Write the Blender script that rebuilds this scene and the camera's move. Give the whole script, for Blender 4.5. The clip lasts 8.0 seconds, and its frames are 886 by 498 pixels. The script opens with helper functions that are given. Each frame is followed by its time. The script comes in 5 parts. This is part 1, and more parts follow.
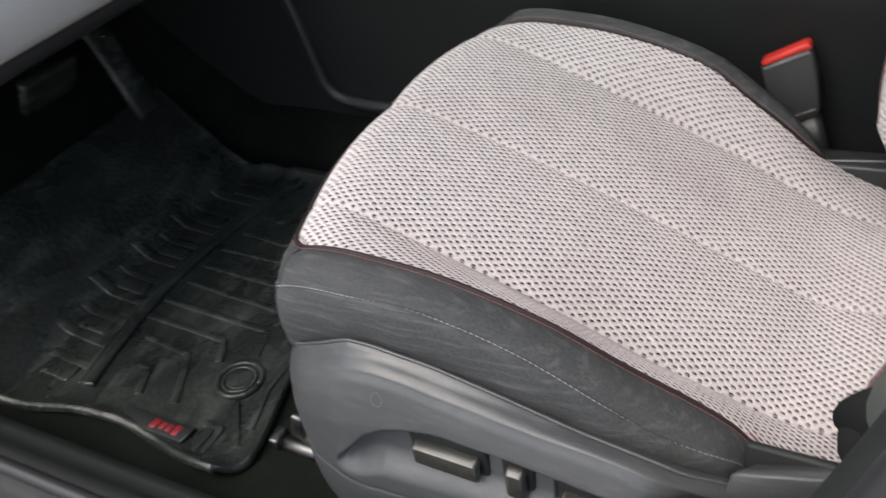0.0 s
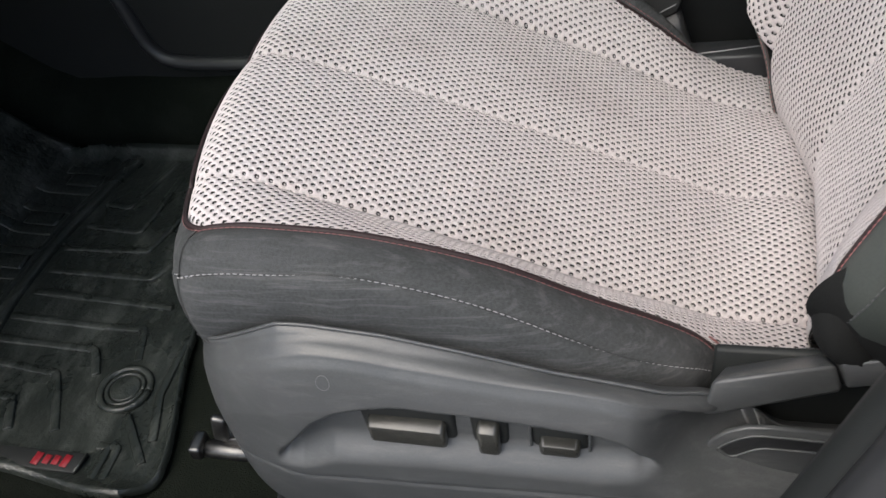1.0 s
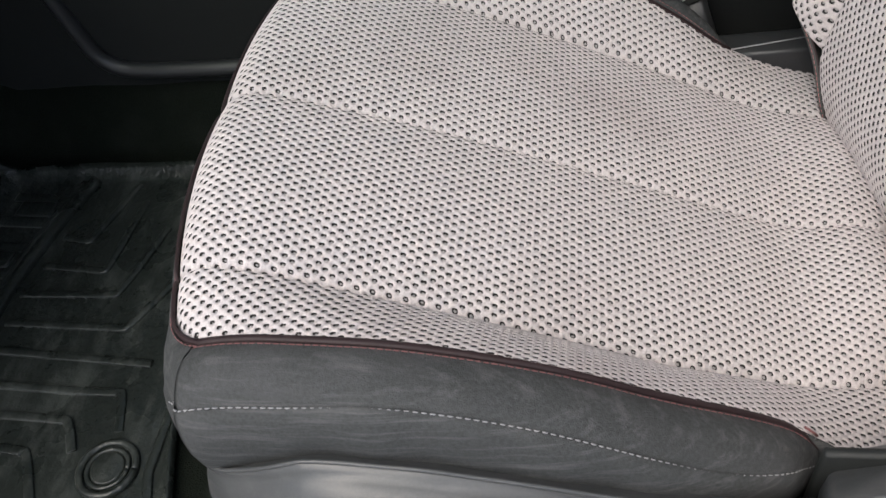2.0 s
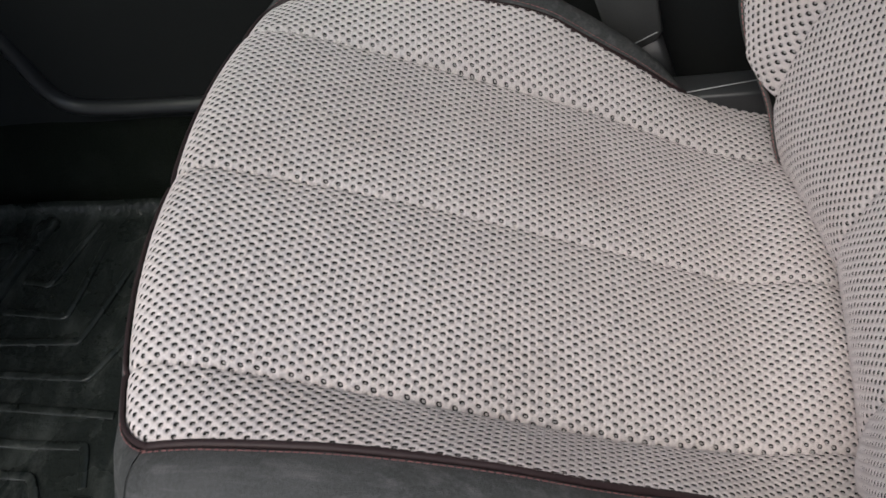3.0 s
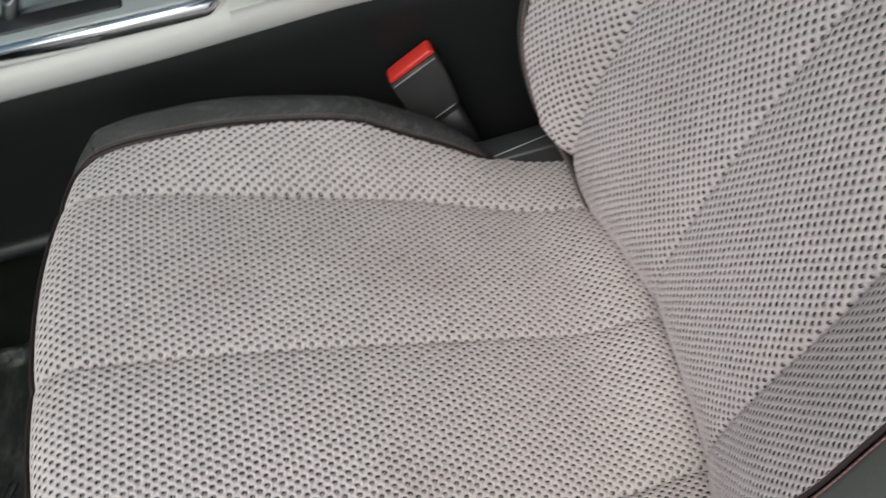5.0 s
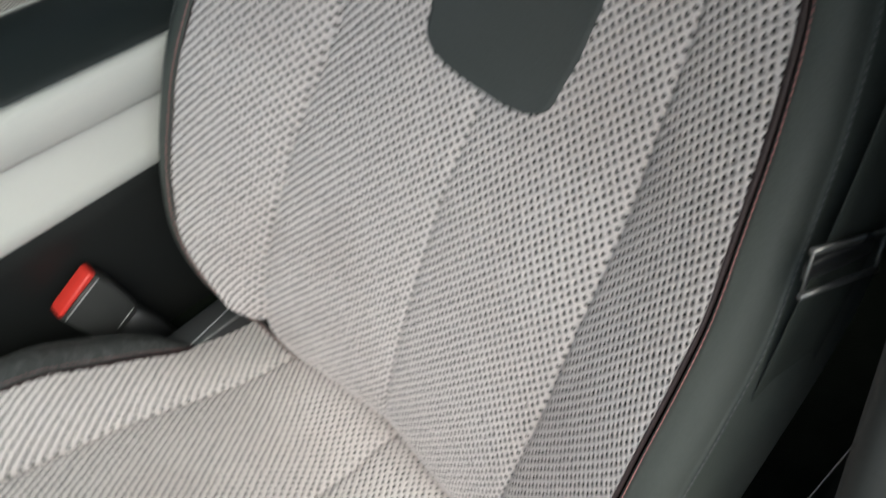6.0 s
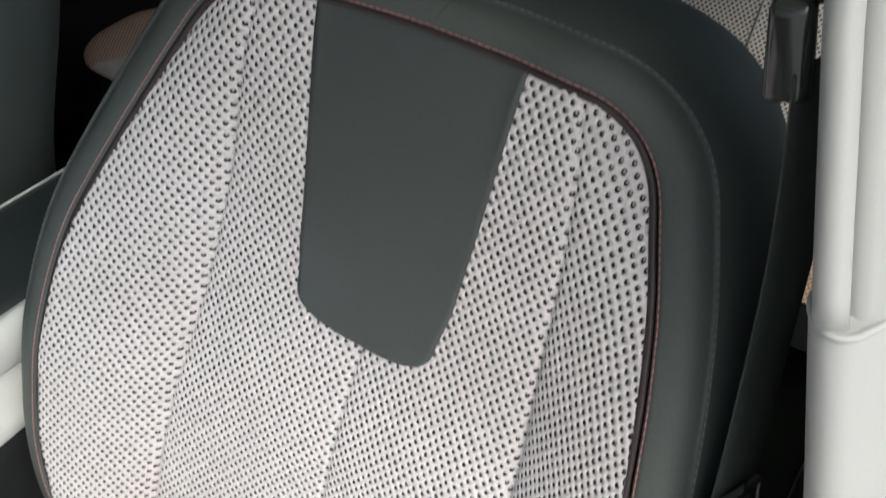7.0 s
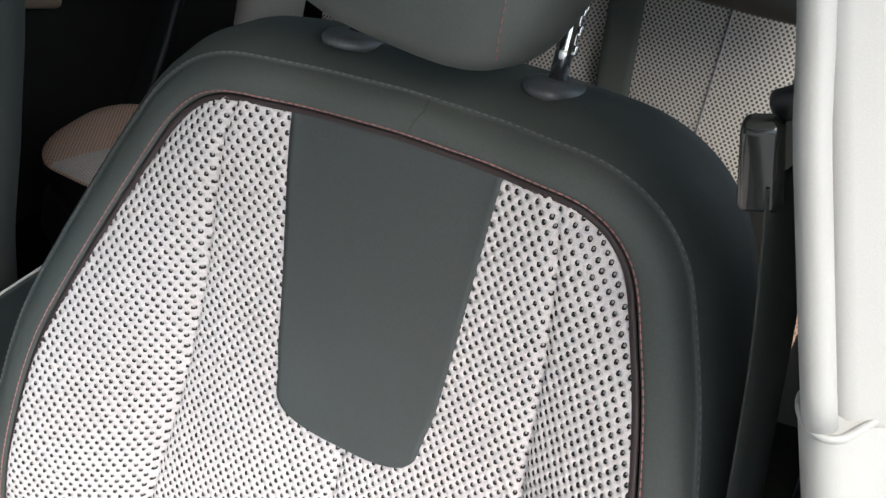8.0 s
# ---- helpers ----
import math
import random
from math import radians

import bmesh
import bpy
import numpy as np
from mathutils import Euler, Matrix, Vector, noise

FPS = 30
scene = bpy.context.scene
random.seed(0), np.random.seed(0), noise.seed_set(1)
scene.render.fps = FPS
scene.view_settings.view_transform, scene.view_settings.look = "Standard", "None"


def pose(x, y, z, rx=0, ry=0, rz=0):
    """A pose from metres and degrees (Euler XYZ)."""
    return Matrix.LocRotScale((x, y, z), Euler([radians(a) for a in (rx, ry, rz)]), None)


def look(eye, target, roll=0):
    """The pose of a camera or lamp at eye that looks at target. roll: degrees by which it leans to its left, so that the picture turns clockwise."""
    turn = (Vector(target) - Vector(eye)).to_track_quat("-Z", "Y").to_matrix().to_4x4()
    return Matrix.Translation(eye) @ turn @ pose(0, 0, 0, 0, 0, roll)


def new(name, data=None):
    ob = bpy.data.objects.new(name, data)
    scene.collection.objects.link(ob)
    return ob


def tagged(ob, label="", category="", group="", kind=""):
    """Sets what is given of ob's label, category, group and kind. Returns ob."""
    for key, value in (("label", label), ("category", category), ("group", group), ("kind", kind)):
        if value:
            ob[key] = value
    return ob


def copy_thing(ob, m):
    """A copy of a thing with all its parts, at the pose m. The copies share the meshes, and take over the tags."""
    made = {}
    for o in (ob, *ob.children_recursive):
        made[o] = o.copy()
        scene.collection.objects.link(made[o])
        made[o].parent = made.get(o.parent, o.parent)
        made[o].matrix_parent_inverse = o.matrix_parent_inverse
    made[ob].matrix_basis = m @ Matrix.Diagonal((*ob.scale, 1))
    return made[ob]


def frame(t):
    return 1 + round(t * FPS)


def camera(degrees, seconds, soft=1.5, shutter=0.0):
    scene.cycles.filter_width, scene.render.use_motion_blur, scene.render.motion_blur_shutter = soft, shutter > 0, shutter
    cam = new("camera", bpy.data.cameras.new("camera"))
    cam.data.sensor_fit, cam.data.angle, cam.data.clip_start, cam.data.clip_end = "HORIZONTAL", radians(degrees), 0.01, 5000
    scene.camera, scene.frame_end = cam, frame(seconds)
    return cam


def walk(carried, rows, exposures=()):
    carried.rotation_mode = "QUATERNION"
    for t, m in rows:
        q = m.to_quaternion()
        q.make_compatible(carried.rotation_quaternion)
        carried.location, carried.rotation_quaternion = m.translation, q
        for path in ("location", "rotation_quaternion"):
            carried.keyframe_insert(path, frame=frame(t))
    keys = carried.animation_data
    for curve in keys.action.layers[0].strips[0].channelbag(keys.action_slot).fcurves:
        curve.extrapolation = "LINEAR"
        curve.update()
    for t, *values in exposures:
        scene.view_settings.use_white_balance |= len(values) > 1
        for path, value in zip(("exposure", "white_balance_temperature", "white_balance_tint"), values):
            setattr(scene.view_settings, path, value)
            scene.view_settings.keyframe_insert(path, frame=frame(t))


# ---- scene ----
cam = camera(54.9, 8.0, soft=1.4, shutter=0.4)
PATH = [
    (0, (0.4586, -0.4456, 0.8127), (-0.2823, 0.7723, -0.2863), -9.02),
    (0.5, (0.4123, -0.4386, 0.7819), (-0.0868, 0.8483, -0.3734), -9.07),
    (1, (0.3618, -0.4220, 0.7827), (-0.0218, 0.8344, -0.4479), -9.64),
    (1.5, (0.3096, -0.3675, 0.7752), (-0.0195, 0.8413, -0.5172), -9.98),
    (2, (0.2822, -0.2777, 0.7853), (-0.0125, 0.8947, -0.5483), -10.93),
    (2.2, (0.2792, -0.2754, 0.7810), (-0.0066, 0.9331, -0.5220), -9.55),
    (3.3, (0.3173, -0.2048, 0.8426), (0.0735, 0.9027, -0.5553), -11.96),
    (3.5, (0.3225, -0.2060, 0.8404), (0.0820, 0.8960, -0.5623), -12.44),
    (4, (0.3191, -0.1993, 0.8447), (0.1311, 0.9024, -0.5663), -12.67),
    (4.2, (0.3201, -0.1928, 0.8462), (0.1891, 0.9073, -0.5724), -12.77),
    (5.3, (0.2932, -0.1295, 0.9791), (0.5470, 0.8767, -0.4917), -7.33),
    (5.5, (0.3007, -0.1356, 0.9828), (0.7007, 0.8661, -0.4582), -5.79),
    (6, (0.3263, -0.0800, 1.0621), (1.0251, 0.7239, -0.3889), -2.37),
    (6.5, (0.3551, -0.0442, 1.1069), (1.2482, 0.6834, -0.2762), -1.02),
    (7, (0.3784, -0.0212, 1.1436), (1.3840, 0.6830, -0.1729), 0.23),
    (7.5, (0.3846, -0.0064, 1.1687), (1.4644, 0.6894, -0.0922), 0.77),
    (8, (0.3771, -0.0027, 1.1629), (1.5212, 0.6814, -0.0466), 0.64),
]
walk(cam, [(t, look(eye, target, roll)) for t, eye, target, roll in PATH],
     exposures=[(0.0, 0.54, 6450, 9), (1.0, 0.45, 6450, 8), (1.5, 0.45, 6450, 8), (2.0, 0.34, 6450, 8), (3.5, -0.12, 6480, 8), (4.2, -0.15, 6500, 7), (5.3, 0.18, 6400, 4), (6.0, 0.44, 6400, 0), (6.5, 0.56, 6420, 0), (7.0, 1.04, 6450, 3), (8.0, 1.50, 6450, 5)])

# ---- world and light ----
world = bpy.data.worlds.new("world")
scene.world = world
world.use_nodes = True
wn = world.node_tree
sky = wn.nodes.new("ShaderNodeTexSky")
sky.sky_type = "NISHITA"
sky.sun_disc = False
sky.sun_elevation = radians(58)
sky.sun_rotation = radians(211)
sky.air_density, sky.dust_density, sky.ozone_density = 1.0, 4.0, 1.0
wn.links.new(sky.outputs[0], wn.nodes["Background"].inputs["Color"])
wn.nodes["Background"].inputs["Strength"].default_value = 0.15
sun = new("sun", bpy.data.lights.new("sun", "SUN"))
sun.data.energy = 1.5
sun.data.angle = radians(50)
sun.data.color = (1.0, 0.96, 0.92)
sun.matrix_world = look((-0.95, -1.89, 4.3), (0.3, 0.2, 0.4))


# ---- materials ----
def material(name, base, rough, metal=0.0, grain=None, stain=None, bump=None, coat=0.0, spec=0.5, along=(1, 1, 1), wear_sheen=None):
    """base colour with fine grain (scale, amount), broad stains (scale, amount, colour) and bump (scale, strength, metres)."""
    m = bpy.data.materials.new(name)
    m.use_nodes = True
    nt = m.node_tree
    b = nt.nodes["Principled BSDF"]
    b.inputs["Roughness"].default_value = rough
    b.inputs["Metallic"].default_value = metal
    b.inputs["Specular IOR Level"].default_value = spec
    b.inputs["Coat Weight"].default_value = coat
    co = nt.nodes.new("ShaderNodeTexCoord")
    col = None

    def tex(scale, detail):
        n = nt.nodes.new("ShaderNodeTexNoise")
        n.inputs["Scale"].default_value = scale
        n.inputs["Detail"].default_value = detail
        if scale < 100 and along != (1, 1, 1):
            m_ = nt.nodes.new("ShaderNodeMapping")
            m_.inputs["Scale"].default_value = along
            nt.links.new(co.outputs["Object"], m_.inputs["Vector"])
            nt.links.new(m_.outputs["Vector"], n.inputs["Vector"])
        else:
            nt.links.new(co.outputs["Object"], n.inputs["Vector"])
        return n

    def mixed(fac, a, bcol):
        n = nt.nodes.new("ShaderNodeMix")
        n.data_type = "RGBA"
        nt.links.new(fac, n.inputs["Factor"])
        if a is not None:
            nt.links.new(a, n.inputs[6])
        else:
            n.inputs[6].default_value = (*base, 1)
        n.inputs[7].default_value = (*bcol, 1)
        return n.outputs[2]

    def ramp(src, lo, hi, top):
        n = nt.nodes.new("ShaderNodeMapRange")
        n.inputs["From Min"].default_value, n.inputs["From Max"].default_value = lo, hi
        n.inputs["To Max"].default_value = top
        nt.links.new(src, n.inputs["Value"])
        return n.outputs["Result"]

    b.inputs["Base Color"].default_value = (*base, 1)
    if grain:
        t = tex(grain[0], 4)
        col = mixed(ramp(t.outputs["Fac"], 0.35, 0.7, grain[1]), col, tuple(c * 0.45 for c in base))
    if stain:
        t = tex(stain[0], 6)
        f = ramp(t.outputs["Fac"], 0.48, 0.75, stain[1])
        col = mixed(f, col, stain[2])
        r = nt.nodes.new("ShaderNodeMapRange")
        r.inputs["To Min"].default_value, r.inputs["To Max"].default_value = rough, min(1.0, rough + 0.18)
        nt.links.new(f, r.inputs["Value"])
        nt.links.new(r.outputs["Result"], b.inputs["Roughness"])
    if wear_sheen:  # rubbed-in dust, and the mat's painted sheen, along one way: (scale, amount, colour, stretch)
        n = nt.nodes.new("ShaderNodeTexNoise")
        n.inputs["Scale"].default_value, n.inputs["Detail"].default_value, n.inputs["Roughness"].default_value = wear_sheen[0], 8, 0.7
        m_ = nt.nodes.new("ShaderNodeMapping")
        m_.inputs["Scale"].default_value = wear_sheen[3]
        m_.inputs["Location"].default_value = (3.1, 1.7, 0.4)
        nt.links.new(co.outputs["Object"], m_.inputs["Vector"])
        nt.links.new(m_.outputs["Vector"], n.inputs["Vector"])
        col = mixed(ramp(n.outputs["Fac"], 0.5, 0.72, wear_sheen[1]), col, wear_sheen[2])
    if col is not None:
        nt.links.new(col, b.inputs["Base Color"])
    if bump:
        t = tex(bump[0], 3)
        n = nt.nodes.new("ShaderNodeBump")
        n.inputs["Strength"].default_value = bump[1]
        n.inputs["Distance"].default_value = bump[2]
        nt.links.new(t.outputs["Fac"], n.inputs["Height"])
        nt.links.new(n.outputs["Normal"], b.inputs["Normal"])
    return m


FABRIC = material("light_mesh_fabric", (0.715, 0.662, 0.658), 0.85, grain=(900, 0.35), stain=(7, 0.5, (0.47, 0.41, 0.40)), bump=(1000, 0.8, 0.0007), spec=0.25)
SPACER = material("spacer_threads", (0.46, 0.44, 0.435), 0.6, grain=(1500, 0.5), bump=(1500, 0.6, 0.0006), spec=0.3)
# Hole walls and floor rims, coloured dark for the shade inside the holes.
SHADED_BACKING = material("shaded_backing", (0.046, 0.044, 0.043), 0.9, grain=(1200, 0.5), bump=(1500, 0.6, 0.0006), spec=0.2)
VINYL = material("charcoal_vinyl", (0.078, 0.087, 0.081), 0.55, grain=(700, 0.3), stain=(9, 0.35, (0.094, 0.103, 0.097)), bump=(1500, 0.35, 0.0004), spec=0.4)
INSERT = material("dark_insert_vinyl", (0.062, 0.069, 0.068), 0.55, grain=(700, 0.3), stain=(7, 0.4, (0.078, 0.084, 0.087)), bump=(1500, 0.35, 0.0004), spec=0.4)
SUEDE = material("dusty_charcoal_suede", (0.068, 0.072, 0.073), 0.82, grain=(420, 0.5), stain=(14, 0.45, (0.115, 0.116, 0.12)), bump=(900, 0.7, 0.0008), spec=0.25, wear_sheen=(150, 0.5, (0.18, 0.18, 0.183), (0.07, 0.5, 1.3)))
PIPING = material("maroon_piping", (0.030, 0.0155, 0.017), 0.6, grain=(900, 0.3), bump=(1500, 0.3, 0.0003))
RED_THREAD = material("red_thread", (0.46, 0.20, 0.195), 0.7)
PIPE_THREAD = material("dull_red_thread", (0.24, 0.105, 0.105), 0.75)
DARK_PIPING = material("dark_piping", (0.038, 0.024, 0.025), 0.55, grain=(900, 0.3), bump=(1500, 0.3, 0.0003))
DARK_INTERIOR = material("brown_black_lining", (0.018, 0.017, 0.014), 0.7, grain=(500, 0.25), stain=(4, 0.3, (0.034, 0.029, 0.024)), bump=(1300, 0.3, 0.0004))
GREY_THREAD = material("grey_thread", (0.33, 0.33, 0.34), 0.8)
DARK_THREAD = material("charcoal_thread", (0.16, 0.16, 0.165), 0.8)
PLASTIC = material("grey_grained_plastic", (0.075, 0.079, 0.081), 0.36, grain=(600, 0.25), stain=(11, 0.25, (0.125, 0.125, 0.128)), bump=(1500, 0.3, 0.0004), spec=0.6, wear_sheen=(90, 0.35, (0.17, 0.17, 0.17), (0.25, 1.0, 1.0)))
BLACK_PLASTIC = material("black_plastic", (0.028, 0.029, 0.031), 0.38, grain=(500, 0.25), stain=(20, 0.1, (0.07, 0.07, 0.07)), bump=(1600, 0.25, 0.0003))
DARK_TRIM = material("dark_trim", (0.012, 0.014, 0.0135), 0.6, grain=(500, 0.3), stain=(6, 0.2, (0.022, 0.026, 0.024)), bump=(1500, 0.3, 0.0004))
BEIGE = material("beige_trim", (0.69, 0.68, 0.65), 0.5, grain=(800, 0.08), stain=(5, 0.12, (0.60, 0.585, 0.55)), bump=(1700, 0.25, 0.0003))
WHITE_TRIM = material("pale_pillar_trim", (0.31, 0.31, 0.300), 0.5, grain=(900, 0.06), stain=(6, 0.15, (0.345, 0.34, 0.325)), bump=(1500, 0.3, 0.0003))
CHROME = material("chrome", (0.85, 0.85, 0.86), 0.12, metal=1.0, stain=(30, 0.1, (0.6, 0.6, 0.6)))
STEEL = material("dull_steel", (0.13, 0.13, 0.128), 0.38, metal=1.0, grain=(300, 0.4), stain=(40, 0.3, (0.25, 0.24, 0.22)))
# The mat's streaks are scuffs plus gloss sheen put into the colour.
RUBBER = material("black_rubber_mat", (0.022, 0.0265, 0.0235), 0.27, grain=(350, 0.3), stain=(9, 0.5, (0.040, 0.045, 0.040)), bump=(120, 0.75, 0.0024), wear_sheen=(30, 0.75, (0.100, 0.109, 0.097), (1.0, 0.35, 1.0)))
CARPET = material("black_carpet", (0.010, 0.0130, 0.0095), 0.95, grain=(500, 0.6), stain=(18, 0.3, (0.028, 0.03, 0.026)), bump=(600, 1.0, 0.002), spec=0.1)
RED = material("red_button", (0.72, 0.045, 0.035), 0.35, stain=(40, 0.15, (0.5, 0.04, 0.03)))
RED_PRINT = material("red_print", (0.24, 0.012, 0.02), 0.5)
WEBBING = material("belt_webbing", (0.050, 0.058, 0.052), 0.75, grain=(900, 0.5), bump=(1400, 0.6, 0.0005), spec=0.3)
ROOFING = material("grey_headliner", (0.66, 0.645, 0.615), 0.9, grain=(400, 0.15), stain=(4, 0.15, (0.56, 0.55, 0.53)), bump=(900, 0.4, 0.0006))
PAINT = material("white_body_paint", (0.74, 0.74, 0.74), 0.25, stain=(5, 0.1, (0.65, 0.65, 0.64)), coat=0.6)
CONCRETE = material("concrete", (0.33, 0.325, 0.315), 0.85, grain=(60, 0.25), stain=(1.5, 0.4, (0.24, 0.235, 0.23)), bump=(90, 0.4, 0.003))


def holed_fabric(name, base, deep=(0.06, 0.055, 0.05)):
    """The same mesh fabric on surfaces far off: staggered dark holes from the texture coordinates (metres)."""
    m = bpy.data.materials.new(name)
    m.use_nodes = True
    nt = m.node_tree
    b = nt.nodes["Principled BSDF"]
    b.inputs["Roughness"].default_value = 0.85
    b.inputs["Specular IOR Level"].default_value = 0.25
    uv = nt.nodes.new("ShaderNodeUVMap")
    uv.uv_map = "weave"

    def calc(op, a, c=None):
        n = nt.nodes.new("ShaderNodeMath")
        n.operation = op
        for i, v in enumerate((a, c)):
            if v is None:
                continue
            if isinstance(v, (int, float)):
                n.inputs[i].default_value = v
            else:
                nt.links.new(v, n.inputs[i])
        return n.outputs[0]

    sep = nt.nodes.new("ShaderNodeSeparateXYZ")
    nt.links.new(uv.outputs[0], sep.inputs[0])
    holes = []
    for off in (0.0, 0.5):
        du = calc("SUBTRACT", calc("FRACT", calc("ADD", calc("DIVIDE", sep.outputs[0], 0.0090), off)), 0.5)
        dv = calc("SUBTRACT", calc("FRACT", calc("ADD", calc("DIVIDE", sep.outputs[1], 0.0064), off)), 0.5)
        r = calc("ADD", calc("POWER", calc("DIVIDE", calc("ABSOLUTE", du), 0.205), 2.0), calc("POWER", calc("DIVIDE", calc("ABSOLUTE", dv), 0.27), 2.0))
        holes.append(calc("LESS_THAN", r, 1.0))
    hole = calc("MAXIMUM", holes[0], holes[1])
    mix = nt.nodes.new("ShaderNodeMix")
    mix.data_type = "RGBA"
    mix.inputs[6].default_value = (*base, 1)
    mix.inputs[7].default_value = (*deep, 1)
    nt.links.new(hole, mix.inputs["Factor"])
    nt.links.new(mix.outputs[2], b.inputs["Base Color"])
    bp = nt.nodes.new("ShaderNodeBump")
    bp.inputs["Strength"].default_value = 0.8
    bp.inputs["Distance"].default_value = 0.0015
    bp.invert = True
    nt.links.new(hole, bp.inputs["Height"])
    nt.links.new(bp.outputs["Normal"], b.inputs["Normal"])
    return m


# The backrest is the same pale mesh; its shade is put into this base.
SHADED_HOLED = holed_fabric("shaded_rear_mesh", (0.33, 0.32, 0.30))
PALE_HOLED = holed_fabric("pale_band_fabric", (0.84, 0.76, 0.69), (0.46, 0.41, 0.36))
TAN_HOLED = holed_fabric("tan_mesh_fabric", (0.82, 0.57, 0.43), (0.44, 0.29, 0.21))


# ---- builders ----
def mesh_of(name, verts, faces, mats, smooth=True, slots=None):
    me = bpy.data.meshes.new(name)
    me.from_pydata([tuple(v) for v in verts], [], faces)
    for m in mats if isinstance(mats, (list, tuple)) else [mats]:
        me.materials.append(m)
    if slots is not None:
        me.polygons.foreach_set("material_index", slots)
    me.polygons.foreach_set("use_smooth", [smooth] * len(me.polygons))
    me.update()
    return me


def thing(name, label, category, at=(0, 0, 0), group="", kind=""):
    e = new(name)
    e.location = at
    return tagged(e, label, category, group, kind)


def put(name, me, parent=None, label=""):
    """A mesh under a thing, or a top-level one; mesh coordinates are the thing's own."""
    ob = new(name, me)
    if parent is not None:
        ob.parent = parent
    if label:
        ob["label"] = label
    return ob


def part(name, bm, mat, parent=None, label="", smooth=True):
    me = bpy.data.meshes.new(name)
    bmesh.ops.recalc_face_normals(bm, faces=bm.faces)
    bm.to_mesh(me)
    bm.free()
    me.materials.append(mat)
    me.polygons.foreach_set("use_smooth", [smooth] * len(me.polygons))
    return put(name, me, parent, label)


def sheet(rows, closed_u=False, closed_v=False):
    """Vertices and quads of a grid given as an array rows[i][j] of points."""
    a = np.asarray(rows, float)
    nu, nv = a.shape[:2]
    faces = []
    for i in range(nu if closed_u else nu - 1):
        for j in range(nv if closed_v else nv - 1):
            k, l = (i + 1) % nu, (j + 1) % nv
            faces.append((i * nv + j, k * nv + j, k * nv + l, i * nv + l))
    return a.reshape(-1, 3), faces


def rbox(size, at=(0, 0, 0), r=0.004, seg=3, turn=None, taper=None):
    """A box with rounded edges; taper: scales its top in x and y."""
    bm = bmesh.new()
    bmesh.ops.create_cube(bm, size=1.0)
    for v in bm.verts:
        k = taper if taper and v.co.z > 0 else (1, 1)
        v.co = Vector((v.co.x * size[0] * k[0], v.co.y * size[1] * k[1], v.co.z * size[2]))
    bmesh.ops.bevel(bm, geom=bm.edges[:] + bm.verts[:], offset=min(r, min(size) * 0.49), segments=seg, profile=0.5, affect="EDGES")
    m = Matrix.Translation(at)
    if turn:
        m = m @ Euler([radians(a) for a in turn]).to_matrix().to_4x4()
    bmesh.ops.transform(bm, matrix=m, verts=bm.verts)
    return bm


def frames_along(pts):
    pts = [Vector(p) for p in pts]
    out, up = [], None
    for i, p in enumerate(pts):
        t = (pts[min(i + 1, len(pts) - 1)] - pts[max(i - 1, 0)]).normalized()
        if up is None:
            up = Vector((0, 0, 1)) if abs(t.z) < 0.9 else Vector((0, 1, 0))
        side = t.cross(up).normalized()
        up = side.cross(t).normalized()
        out.append((p, t, side, up))
    return out


def rod(pts, r, sides=10, squash=1.0, wide=None):
    """A tube along points, with closed ends; wide: half-width if it is a flat strap."""
    bm = bmesh.new()
    rings = []
    n = len(pts)
    for i, (p, t, side, up) in enumerate(frames_along(pts)):
        rr = r[i] if isinstance(r, (list, tuple)) else r
        ring = []
        for k in range(sides):
            a = 2 * math.pi * k / sides
            ca, sa = math.cos(a), math.sin(a)
            if wide:
                q = p + side * (wide * math.copysign(abs(ca) ** 0.35, ca)) + up * (rr * math.copysign(abs(sa) ** 0.6, sa))
            else:
                q = p + side * (rr * ca) + up * (rr * squash * sa)
            ring.append(bm.verts.new(q))
        rings.append(ring)
    for a, b in zip(rings, rings[1:]):
        for k in range(sides):
            bm.faces.new((a[k], a[(k + 1) % sides], b[(k + 1) % sides], b[k]))
    bm.faces.new(rings[0])
    bm.faces.new(rings[-1])
    return bm


def smooth_line(pts, rounds=2):
    pts = [Vector(p) for p in pts]
    for _ in range(rounds):
        q = [pts[0]]
        for a, b in zip(pts, pts[1:]):
            q += [a * 0.75 + b * 0.25, a * 0.25 + b * 0.75]
        pts = q + [pts[-1]]
    return pts


def prism(outline, lo, hi, axis="y", r=0.003, seg=2):
    """A plate from a flat outline, from lo to hi along an axis, with rounded rims."""
    bm = bmesh.new()
    place = {"y": lambda a, b, c: (a, c, b), "z": lambda a, b, c: (a, b, c), "x": lambda a, b, c: (c, a, b)}[axis]
    low = [bm.verts.new(place(a, b, lo)) for a, b in outline]
    top = [bm.verts.new(place(a, b, hi)) for a, b in outline]
    n = len(outline)
    bm.faces.new(low)
    bm.faces.new(top)
    for i in range(n):
        bm.faces.new((low[i], low[(i + 1) % n], top[(i + 1) % n], top[i]))
    bmesh.ops.recalc_face_normals(bm, faces=bm.faces)
    if r:
        rims = [e for e in bm.edges if (e.verts[0] in low) == (e.verts[1] in low)]
        bmesh.ops.bevel(bm, geom=rims, offset=r, segments=seg, profile=0.5, affect="EDGES")
    return bm


